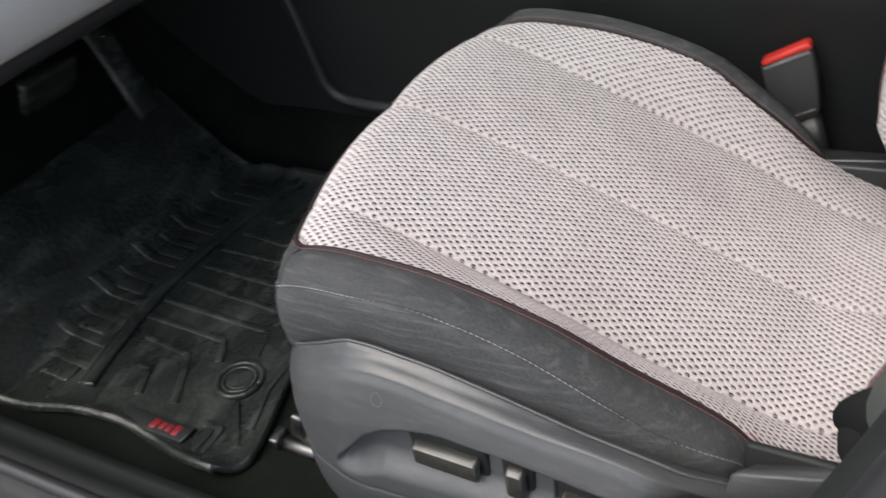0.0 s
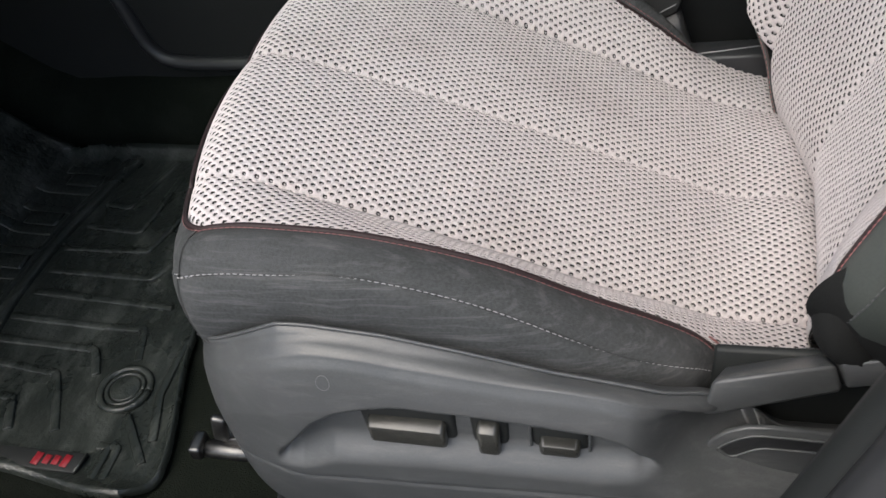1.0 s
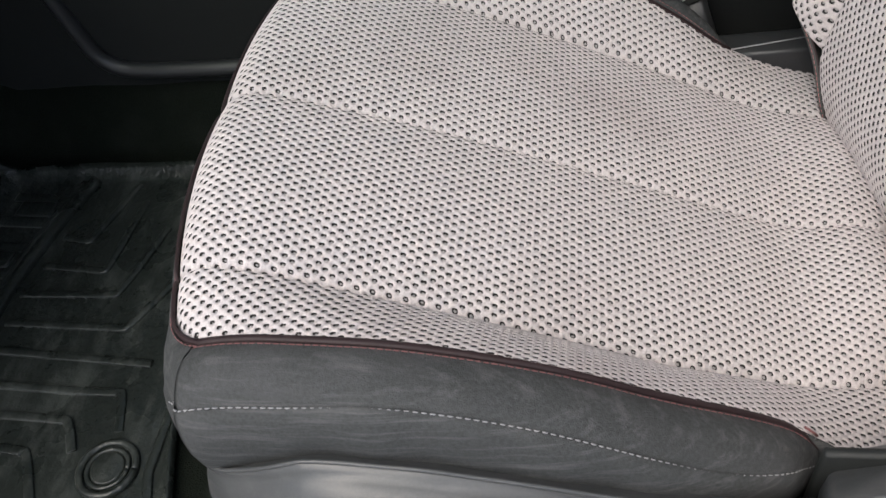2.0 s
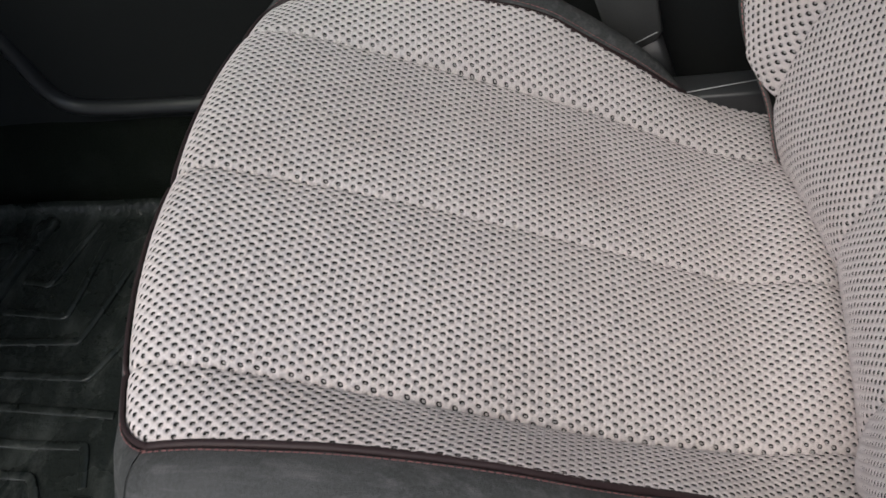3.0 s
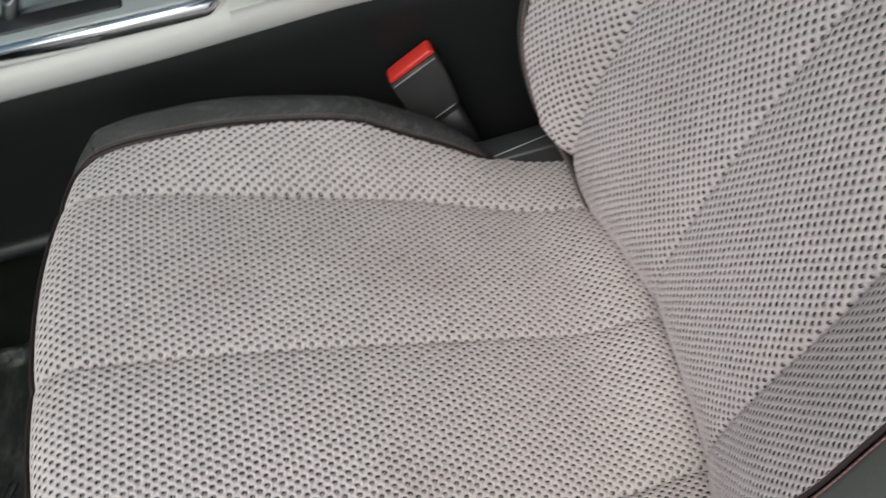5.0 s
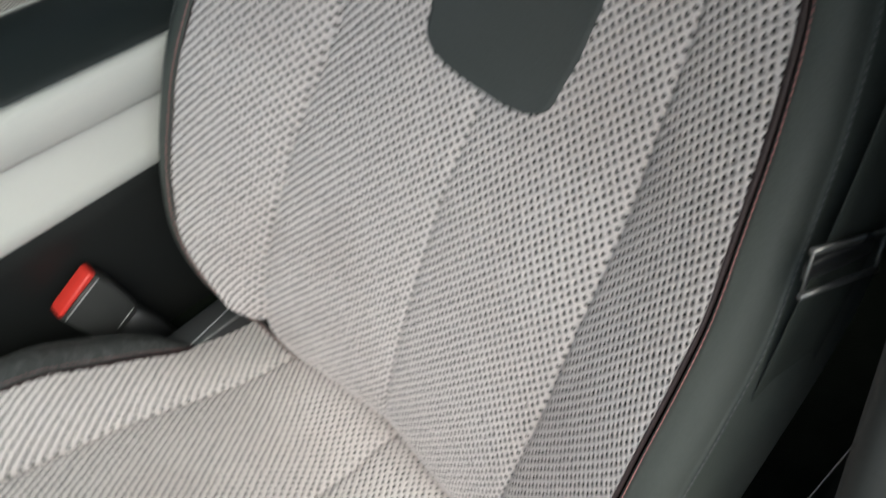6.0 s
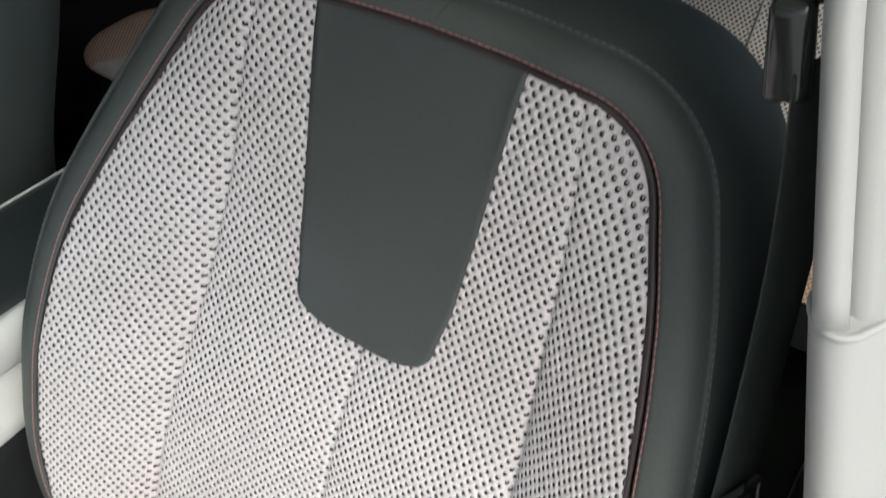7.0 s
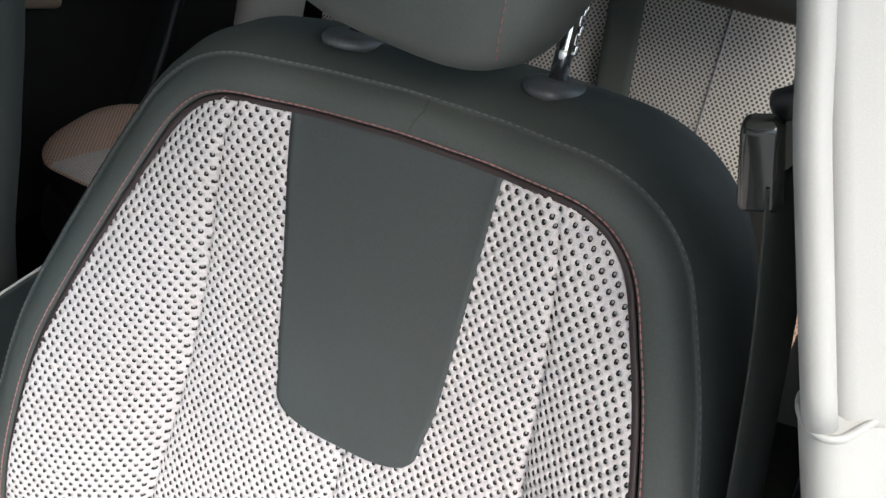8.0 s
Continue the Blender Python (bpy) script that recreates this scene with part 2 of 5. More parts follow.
def stitches(points, normals, length, gap, r, mat, name, parent, label):
    """A row of thread stitches lying along a line, joined in one mesh."""
    pts = [Vector(p) for p in points]
    verts, faces = [], []
    total, acc = 0.0, []
    for i, p in enumerate(pts):
        total += (p - pts[i - 1]).length if i else 0
        acc.append(total)
    s, j = 0.0, 0

    def at(d):
        k = int(np.searchsorted(acc, d)) or 1
        k = min(k, len(pts) - 1)
        f = (d - acc[k - 1]) / max(acc[k] - acc[k - 1], 1e-9)
        return pts[k - 1].lerp(pts[k], f), Vector(normals[k])

    while s + length < total:
        (a, na), (b, nb) = at(s), at(s + length)
        t = (b - a).normalized()
        side = t.cross(na).normalized()
        base = len(verts)
        for f, rr, lift in ((0.0, 0.5, -0.4), (0.25, 1.0, 0.3), (0.75, 1.0, 0.3), (1.0, 0.5, -0.4)):
            c = a.lerp(b, f) + na * (r * lift)
            for k in range(5):
                an = 2 * math.pi * k / 5
                verts.append(c + (side * math.cos(an) + na * math.sin(an)) * (r * rr))
        for q in range(3):
            for k in range(5):
                faces.append((base + q * 5 + k, base + q * 5 + (k + 1) % 5, base + q * 5 + 5 + (k + 1) % 5, base + q * 5 + 5 + k))
        s += length + gap
    return put(name, mesh_of(name, verts, faces, mat), parent, label)


# ---- the knitted seat fabric: a layer with staggered oval holes, each with shade-dark walls and a floor ----
PU, PV = 0.0106, 0.0076


def fabric_layer(name, surface, inside, u0, u1, v0, v1):
    """surface(u, v) gives points and normals; inside(u, v) tells which holes belong to the panel."""
    cu, cv = [], []
    for j in range(int((v1 - v0) / (PV / 2)) + 1):
        for i in range(int((u1 - u0) / PU) + 1):
            cu.append(u0 + (i + 0.5 * (j % 2)) * PU)
            cv.append(v0 + j * PV / 2)
    cu, cv = np.array(cu), np.array(cv)
    keep = inside(cu, cv)
    cu, cv = cu[keep], cv[keep]
    n = len(cu)
    hu = 0.5 * PU
    a = ((hu**2 + (PV / 2) ** 2) / 2 - (PV / 2) ** 2) / hu
    corners = np.array([(hu - a, 0), (a, PV / 2), (-a, PV / 2), (a - hu, 0), (-a, -PV / 2), (a, -PV / 2)])
    outer = np.empty((12, 2))
    outer[0::2] = corners
    outer[1::2] = (corners + np.roll(corners, -1, 0)) / 2
    ang = np.arctan2(outer[:, 1] * PU / PV, outer[:, 0])
    c, s = np.cos(ang), np.sin(ang)
    rim = np.stack([0.00192 * np.sign(c) * np.abs(c) ** 0.7, 0.00140 * np.sign(s) * np.abs(s) ** 0.7], 1)
    rng = np.random.RandomState(5)
    jit = 1 + 0.05 * rng.randn(n, 1, 1)
    off = rng.randn(n, 1, 2) * 0.00022
    mid = np.stack([cu, cv], 1)[:, None]
    ring0 = (mid + outer[None]).reshape(-1, 2)
    keys = np.round(ring0 / 1e-5).astype(np.int64)
    _, first, back = np.unique(keys, axis=0, return_index=True, return_inverse=True)
    back = back.reshape(-1)
    shared = ring0[first]
    ring1 = (mid + off + rim[None] * jit).reshape(-1, 2)
    ring2 = (mid + off + rim[None] * jit * 0.82).reshape(-1, 2)
    lean = np.array([0.00035, -0.00030]) + rng.randn(n, 1, 2) * 0.00012
    ring3 = (mid + off + rim[None] * jit * 0.56 + lean).reshape(-1, 2)
    bead = (mid + off + rim[None] * jit * 0.34 + lean * 1.15).reshape(-1, 2)
    uv = np.concatenate([shared, ring1, ring2, ring3, bead])
    h = np.concatenate([np.full(len(shared), 0.0008), np.full(len(ring1), 0.0), np.full(len(ring2), -0.0019), np.full(len(ring3), -0.0017), np.full(len(bead), -0.0004)])
    p, nor = surface(uv[:, 0], uv[:, 1])
    verts = p + nor * h[:, None]
    o = back.reshape(n, 12)
    r1 = len(shared) + np.arange(n * 12).reshape(n, 12)
    r2 = r1 + n * 12
    r3 = r2 + n * 12
    r4 = r3 + n * 12
    q1 = np.stack([o, np.roll(o, -1, 1), np.roll(r1, -1, 1), r1], 2).reshape(-1, 4)
    q2 = np.stack([r1, np.roll(r1, -1, 1), np.roll(r2, -1, 1), r2], 2).reshape(-1, 4)
    q3 = np.stack([r2, np.roll(r2, -1, 1), np.roll(r3, -1, 1), r3], 2).reshape(-1, 4)
    q4 = np.stack([r3, np.roll(r3, -1, 1), np.roll(r4, -1, 1), r4], 2).reshape(-1, 4)
    faces = q1.tolist() + q2.tolist() + q3.tolist() + q4.tolist() + r4.tolist()
    slots = [0] * len(q1) + [1] * len(q2) + [1] * len(q3) + [2] * len(q4) + [2] * n
    return mesh_of(name, verts, faces, [FABRIC, SHADED_BACKING, SPACER], True, slots)


def with_normals(place, u, v, flip=1.0):
    e = 1e-4
    p = place(u, v)
    du, dv = place(u + e, v) - place(u - e, v), place(u, v + e) - place(u, v - e)
    n = np.cross(du, dv)
    return p, flip * n / np.maximum(np.linalg.norm(n, axis=1), 1e-12)[:, None]


# ---- driver's seat ----
MID = 0.246  # its middle, across the car


def table(x, xs, ys):
    return np.interp(x, xs, ys)


def soft_table(x, xs, ys, w=0.02):
    return (np.interp(x - w, xs, ys) + np.interp(x - w / 2, xs, ys) + np.interp(x, xs, ys) + np.interp(x + w / 2, xs, ys) + np.interp(x + w, xs, ys)) / 5


def edge_half(x):
    """Half the width of the cushion's fabric, which narrows to the back."""
    return soft_table(x, [-0.1, 0.05, 0.30, 0.43, 0.455, 0.60], [0.2342, 0.2358, 0.2340, 0.2198, 0.231, 0.240])


def front_line(dy):
    k = np.clip(np.abs(dy) / 0.236, 0, 1.1)
    e = np.clip(np.abs(dy) - 0.212, 0, 0.0239)
    return -0.0127 + 0.0383 * k**2.2 + 0.024 - np.sqrt(0.024**2 - e**2)


def cushion_levels(x, dy):
    side = soft_table(x, [-0.1, 0.02, 0.065, 0.112, 0.167, 0.225, 0.281, 0.337, 0.387, 0.429, 0.48, 0.6], [0.3611, 0.3631, 0.3767, 0.3759, 0.3725, 0.3598, 0.3425, 0.3093, 0.2841, 0.2538, 0.2288, 0.2038])
    side = side + np.where(dy > 0, 1.0, 0.0) * np.interp(x, [0.15, 0.30, 0.40, 0.5], [-0.0015, -0.0007, -0.0152, -0.0192])
    seam = soft_table(x, [-0.1, 0.0, 0.05, 0.10, 0.18, 0.27, 0.34, 0.38, 0.44, 0.50, 0.6], [0.3745, 0.3765, 0.3792, 0.3604, 0.3291, 0.2909, 0.2602, 0.2435, 0.2168, 0.2072, 0.1932])
    return side, seam, table(x, [0.0, 0.17, 0.34, 0.50], [0.1788, 0.1779, 0.1746, 0.1545])


def cushion_across(x, s):
    """Place across the cushion for a distance along its surface, so that the weave is not stretched on the steep strips."""
    side, seam, hs = cushion_levels(x, s)
    k = (side - seam) / (edge_half(x) - hs)
    a = np.abs(s)
    return np.sign(s) * np.where(a < hs, a, hs + (a - hs) / np.sqrt(1 + k * k))


def cushion_height(x, y):
    dy = y - MID
    ad = np.abs(dy)
    eh = edge_half(x)
    side, seam, hs = cushion_levels(x, dy)
    middle = soft_table(x, [-0.1, 0.0, 0.055, 0.138, 0.226, 0.315, 0.36, 0.46, 0.515, 0.6], [0.3863, 0.3883, 0.3733, 0.3459, 0.3114, 0.2742, 0.2548, 0.2118, 0.2191, 0.2031])
    t = np.clip(ad / hs, 0, 1)
    inner = middle + (seam - middle) * t**2 + 0.008 * np.sin(np.pi * t) ** 0.55
    s = np.clip((ad - hs) / (eh - hs), 0, 1.3)
    outer = seam + (side - seam) * s**0.9 + 0.004 * np.sin(np.pi * np.clip(s, 0, 1)) ** 0.6
    z = np.where(ad < hs, inner, outer) - 0.0030 * np.exp(-(((ad - hs) / 0.0028) ** 2)) - 0.0026 * np.exp(-((ad / 0.0028) ** 2))
    z = z - 0.006 * np.clip((x - 0.500) / 0.03, 0, 2.0) ** 2  # tucks under the back
    r = 0.0357 * np.clip(1 - (ad / 0.236) ** 2, 0, 1) + 0.010
    d = np.clip(x - front_line(dy), 0.0, None)
    e = np.clip(r - d, 0, r)
    return z - (r - np.sqrt(np.maximum(r**2 - e**2, 0)))


def cushion_clip(x, y):
    eh = edge_half(x)
    dy = np.clip(y - MID, -eh - 0.0005, eh + 0.0005)
    return np.maximum(x, front_line(dy) + 0.0010), MID + dy


def cushion_point(x, y):
    return np.stack([x, y, cushion_height(x, y)], -1)


def cushion_inside(x, y):
    ad = np.abs(y - MID)
    return (x > front_line(y - MID) - 0.003) & (x < 0.578) & (ad < edge_half(x) + 0.010)


def outline_cushion():
    """The cushion's sewn edge: near side from the back, round the front, far side to the back."""
    near = [(x, MID - float(edge_half(x))) for x in np.linspace(0.436, 0.040, 40)]
    front = [(float(front_line(d)), MID + d) for d in 0.2355 * np.sin(np.linspace(-1, 1, 90) * math.pi / 2)]
    far = [(x, MID + float(edge_half(x))) for x in np.linspace(0.040, 0.43, 40)]
    return [(p.x, p.y) for p in smooth_line([(a, b, 0) for a, b in near + front + far], 2)]


def sweep_trim(path, heights, outs, section, scale):
    """Rows of points: a section of (out, up) pairs carried along an edge."""
    return [[(p[0] + n[0] * d * k, p[1] + n[1] * d * k, z + h) for d, h in section] for p, z, n, k in zip(path, heights, outs, scale)]


def outward(path, centre):
    out = []
    for i in range(len(path)):
        a, b = path[max(i - 2, 0)], path[min(i + 2, len(path) - 1)]
        t = Vector((b[0] - a[0], b[1] - a[1])).normalized()
        n = Vector((t.y, -t.x))
        if n.dot(Vector(path[i]) - Vector(centre)) < 0:
            n = -n
        out.append((n.x, n.y))
    return out


seat = thing("car_seat", "pale perforated mesh driver seat with charcoal vinyl bolsters and red piping", "car seat", group="front seats")

put("cushion_fabric", fabric_layer("cushion_fabric", lambda u, v: with_normals(cushion_point, *cushion_clip(u, MID + cushion_across(u, v))), lambda u, v: cushion_inside(u, MID + cushion_across(u, v)), -0.055, 0.585, -0.30, 0.30), seat, "pale grey knitted mesh with rows of dark oval holes")

path = outline_cushion()
centre = (0.25, MID)
outs = outward(path, centre)
heights = [float(cushion_height(np.array([min(max(p[0] - n[0] * 0.003, -0.2), 0.6)]), np.array([p[1] - n[1] * 0.003]))[0]) for p, n in zip(path, outs)]
heights = [z - (0.010 * max(0.0, (p[0] - 0.412) / 0.026) ** 2 if p[1] < MID else 0.0) for z, p in zip(heights, path)]
frontness = [min(1.0, max(0.0, -n[0])) ** 1.3 for n in outs]
scale = []
for p, f in zip(path, frontness):  # the bolster rounds off at its rear ends
    start, stop = (0.345, 0.438) if p[1] < MID else (0.31, 0.432)
    k = min(1.0, max(0.0, (p[0] - start) / (stop - start)))
    scale.append((1 - 0.66 * f**0.8) * (0.12 + 0.88 * math.sqrt(1 - k * k)))
PIPE = [(-0.0022, -0.001), (-0.0016, 0.0012), (0.0004, 0.0022), (0.0028, 0.0024), (0.0048, 0.0018), (0.0054, -0.002)]
v_, f_ = sheet(sweep_trim(path, heights, outs, PIPE, [0.78 - 0.50 * f for f in frontness]))
put("piping", mesh_of("piping", v_, f_, PIPING), seat, "maroon piping along the sewn edge")
BOLSTER = [(0.0044, -0.002), (0.0052, 0.0018), (0.008, 0.0036), (0.018, 0.0065), (0.028, 0.006), (0.037, 0.001), (0.0425, -0.0045), (0.0438, -0.0072), (0.0452, -0.0070), (0.047, -0.0065), (0.0515, -0.014), (0.0545, -0.028), (0.0550, -0.045), (0.051, -0.07), (0.038, -0.11)]
rows = sweep_trim(path, heights, outs, BOLSTER, scale)


def seam_lift(x, y):
    """The grey seam rises along the middle of the near side and again at its rear end."""
    return float(soft_table(np.array(x), [0.08, 0.12, 0.16, 0.20, 0.26, 0.32, 0.36, 0.41], [0.0, 0.002, 0.007, 0.0095, 0.0085, 0.003, 0.0, 0.004])) if y < MID - 0.15 else 0.0


for i, (p, n_) in enumerate(zip(path, outs)):  # the front drops down as a fuller roll
    for j, (d, h) in enumerate(BOLSTER):
        x, y, z = rows[i][j]
        sag = 0.0035 * math.sin(p[0] * 31) * max(0.0, min(1.0, (d - 0.03) / 0.02))
        wrinkle = 0.0016 * math.sin(p[0] * 95 + 40 * d) * math.sin(p[0] * 23 + 1.0) * max(0.0, min(1.0, (d - 0.046) / 0.01))
        if p[0] > 0.30:
            z = heights[i] + h * scale[i]
        share = {4: 0.25, 5: 0.6, 6: 1.0, 7: 1.0, 8: 1.0, 9: 1.0, 10: 0.7, 11: 0.3}.get(j, 0.0)
        rows[i][j] = (x + wrinkle * n_[0], y - wrinkle, z - frontness[i] * 0.9 * d - sag * 0.4 + share * seam_lift(*p))
v_, f_ = sheet(rows)
put("bolster", mesh_of("bolster", v_, f_, SUEDE), seat, "dusty charcoal suede bolster with a creased side")
pick = lambda d, h: [(p[0] + n[0] * d * k, p[1] + n[1] * d * k, z + (h * k if p[0] > 0.30 else h) - f * 0.9 * d + (seam_lift(*p) if d > 0.04 else 0.0)) for p, n, k, z, f in zip(path, outs, scale, heights, frontness)]
ups = [(n[0] * 0.25, n[1] * 0.25, 0.97) for n in outs]
tilt = [(n[0] * 0.7, n[1] * 0.7, 0.71) for n in outs]
stitches(pick(0.0072, 0.0036), ups, 0.0040, 0.0009, 0.00045, PIPE_THREAD, "red_stitching", seat, "red thread")
last = next(i for i, f in enumerate(frontness) if f > 0.25)
stitches(pick(0.0462, -0.0062)[:last], tilt[:last], 0.0034, 0.0016, 0.0005, GREY_THREAD, "grey_stitching", seat, "pale grey thread")

# ---- seat base: side shield with switches ----
def step(a, b, x):
    t = np.clip((x - a) / (b - a), 0, 1)
    return t * t * (3 - 2 * t)


def shield_top(x):
    """The rim behind the shoulder."""
    return soft_table(x, [0.0, 0.048, 0.079, 0.107, 0.134, 0.159, 0.193, 0.253, 0.311, 0.372, 0.42, 0.448, 0.475], [0.296, 0.315, 0.326, 0.332, 0.333, 0.330, 0.326, 0.312, 0.297, 0.286, 0.274, 0.250, 0.218], 0.008)


def shoulder(x):
    """The ridge of the shoulder, which catches the light."""
    return soft_table(x, [0.0, 0.05, 0.089, 0.115, 0.142, 0.175, 0.206, 0.246, 0.284, 0.323, 0.36, 0.40, 0.44, 0.475], [0.262, 0.290, 0.312, 0.324, 0.330, 0.327, 0.321, 0.315, 0.309, 0.306, 0.300, 0.286, 0.260, 0.215], 0.010)


def shield_face(x, z):
    """How far the shield's face stands out (y) at a place along and up it, below the shoulder."""
    drop = shoulder(x) - z
    y = -soft_table(drop, [-0.02, 0.0, 0.008, 0.022, 0.05, 0.3], [0.064, 0.068, 0.0755, 0.0805, 0.085, 0.085], 0.0016) - 0.0011 * np.exp(-((drop / 0.0030) ** 2))
    y = y + 0.012 * step(0.12, 0.24, drop)
    y = y + 0.024 * step(0.12, 0.02, x)
    # the finger recess behind the switches
    up = np.interp(x, [0.088, 0.10, 0.134, 0.155, 0.174, 0.20, 0.262, 0.342, 0.364, 0.384, 0.394], [0.204, 0.222, 0.264, 0.279, 0.285, 0.289, 0.284, 0.274, 0.266, 0.243, 0.228])
    lo = np.interp(x, [0.088, 0.113, 0.142, 0.217, 0.342, 0.394], [0.198, 0.202, 0.216, 0.221, 0.220, 0.226])
    inside = step(0.0, 0.008, up - z) * step(0.0, 0.026, z - lo + 0.004) * step(0.086, 0.10, x) * step(0.396, 0.376, x)
    y = y + 0.017 * inside
    # hollow towards the back, under the cap
    y = y + 0.046 * step(0.365, 0.430, x) * step(0.19, 0.245, z + 0.25 * (x - 0.42)) * step(-0.01, 0.02, drop)
    y = y + 0.012 * step(0.40, 0.45, x)
    y = y + 0.040 * step(0.420, 0.455, x) * step(0.225, 0.252, z)
    return np.minimum(y, -0.012)


xs = np.concatenate([np.linspace(0.030, 0.10, 34), np.linspace(0.102, 0.41, 170), np.linspace(0.414, 0.58, 34)])
rows = []
for x in xs:
    top, ridge_z = float(shield_top(x)), float(shoulder(x))
    foot = float(np.interp(x, [0.030, 0.0315, 0.034, 0.040, 0.050, 0.070, 0.11, 0.60], [0.265, 0.240, 0.215, 0.178, 0.132, 0.098, 0.07, 0.06]))
    inward = 0.024 * float(step(0.38, 0.44, np.array(x))) + 0.026 * float(step(0.43, 0.46, np.array(x)))
    lip = -0.050 + 0.5 * inward + 0.010 * float(step(0.10, 0.03, np.array(x)))
    top = min(top + 0.005, ridge_z + 0.014)
    col = [(x, lip + 0.014, top - 0.012), (x, lip + 0.003, top - 0.0025), (x, lip, top), (x, lip - 0.003, top + 0.0005)]
    for k in (0.35, 0.7):
        col.append((x, lip + (-0.066 + inward + 0.024 * float(step(0.12, 0.02, np.array(x))) - lip) * k, top + (ridge_z - top) * k - 0.0005 * math.sin(math.pi * k)))
    k = 0.0 if x > 0.06 else (0.06 - x) / 0.027
    for q in np.linspace(0, 1, 120):
        z = ridge_z - (ridge_z - foot) * q
        y = float(shield_face(np.array(x), np.array(z)))
        groove = 0.0016 * math.exp(-(((z - (0.186 + 0.045 * (x - 0.076))) / 0.0018) ** 2))
        col.append((x, y + groove, z))
    rows.append([(a, b + 0.010 * k * k, c) for a, b, c in col])
lead = [(r[0] + 0.006, r[1] + 0.022, r[2]) for r in rows[0]]
v_, f_ = sheet([lead] + rows)
shield = put("side_shield", mesh_of("side_shield", v_, f_, PLASTIC), seat, "grey grained plastic shield round the power switches")
edge = [(r[3][0], r[3][1] + 0.001, r[3][2] + 0.0012) for r in rows if r[3][0] < 0.425]
part("rim", rod(edge, 0.0016, 6), PLASTIC, shield, "thin raised rim along the shield")
part("lower_skirt", rbox((0.50, 0.05, 0.05), (0.34, -0.050, 0.055), 0.012), BLACK_PLASTIC, seat)


def switch(x0, x1, z0, z1, out, name, mat, ridge_at=0.86):
    """A rocker with a sharp ridge along it: a dark face above, a lit one below."""
    h = z1 - z0
    zr = z0 + h * ridge_at
    side = [(out, z0 + 0.002), (out - 0.0085, z0), (out - 0.0105, z0 + 0.003), (out - 0.0116, zr), (out - 0.0030, z1 - 0.0005), (out, z1)]
    bm = prism(side, x0, x1, "x", 0.0040, 4)
    sharp = [e for e in bm.edges if abs(e.verts[0].co.x - e.verts[1].co.x) > 0.5 * (x1 - x0)]
    bmesh.ops.bevel(bm, geom=sharp, offset=0.0009, segments=3, profile=0.5, affect="EDGES")
    for v in bm.verts:
        v.co.z -= 0.03 * (v.co.x - (x0 + x1) / 2)
    return part(name, bm, mat, shield)


# A dark plate behind each switch stands in for its shadowed gap.
def surround(x, z, w, h, name):
    part(name, rbox((w, 0.010, h), (x, -0.0662, z), 0.0045, 3, (4, 0, 0)), DARK_TRIM, shield, "dark plate for the shadow in the gap round the switch")


SWITCH = material("olive_grey_switch_plastic", (0.034, 0.034, 0.030), 0.22, grain=(600, 0.2), stain=(30, 0.2, (0.10, 0.098, 0.085)), bump=(1600, 0.2, 0.0003), spec=0.7)
switch(0.175, 0.235, 0.2385, 0.2640, -0.070, "slide_switch", SWITCH)
switch(0.258, 0.275, 0.234, 0.268, -0.070, "recline_switch", SWITCH, 0.88)
switch(0.303, 0.333, 0.2365, 0.2540, -0.068, "lumbar_switch", SWITCH, 0.86)
surround(0.205, 0.2560, 0.073, 0.042, "slide_surround")
surround(0.2665, 0.2555, 0.0285, 0.049, "recline_surround")
surround(0.318, 0.2520, 0.042, 0.031, "switch_surround")
loop = [(0.318 + a, -0.0712 - 0.07 * b, 0.2520 + b) for a, b in ((-0.0215, -0.013), (-0.0215, 0.013), (-0.0195, 0.0155), (0.0195, 0.0145), (0.0215, 0.0125), (0.0215, -0.014))]
part("switch_frame", rod(smooth_line(loop, 1), 0.0013, 8), PLASTIC, shield, "raised frame round the lumbar switch")
ringpts = [(0.152 + 0.0050 * math.cos(a), float(shield_face(np.array(0.152), np.array(0.309 + 0.0062 * math.sin(a)))) - 0.0001, 0.309 + 0.0062 * math.sin(a)) for a in np.linspace(0, 6.28, 26)]
part("scuff_ring", rod(ringpts, 0.00026, 5), DARK_THREAD, shield, "faint pale ring scuffed into the plastic")
# Near-black plate stands in for the shade of the hollow under the cap.
part("hollow_shade_plate", rbox((0.20, 0.008, 0.11), (0.525, -0.008, 0.235), 0.002, 1), DARK_TRIM, shield, "dark plate for the shade in the hollow under the cap")

# the plate with the lever's slot
plate = prism([(0.442, 0.160), (0.429, 0.168), (0.422, 0.182), (0.421, 0.200), (0.426, 0.215), (0.436, 0.227), (0.450, 0.2345), (0.466, 0.236), (0.56, 0.231), (0.56, 0.155)], -0.0585, -0.054, "y", 0.0015)
pl_ = part("recliner_plate", plate, PLASTIC, shield, "grey plastic cover plate with a bent slot")
pl_.location = (-0.001, 0.010, 0.015)
slot = [(0.432, 0.208), (0.436, 0.215), (0.450, 0.227), (0.464, 0.229), (0.56, 0.224), (0.56, 0.211), (0.467, 0.214), (0.457, 0.211), (0.447, 0.202), (0.440, 0.199)]
part("lever_slot", prism(slot, -0.0595, -0.0575, "y", 0.0006), BLACK_PLASTIC, pl_, "black bent slot")
rim = [(a, -0.0598, b) for a, b in slot] + [(slot[0][0], -0.0598, slot[0][1])]
part("slot_rim", rod(smooth_line(rim, 1), 0.0011, 6), PLASTIC, pl_)

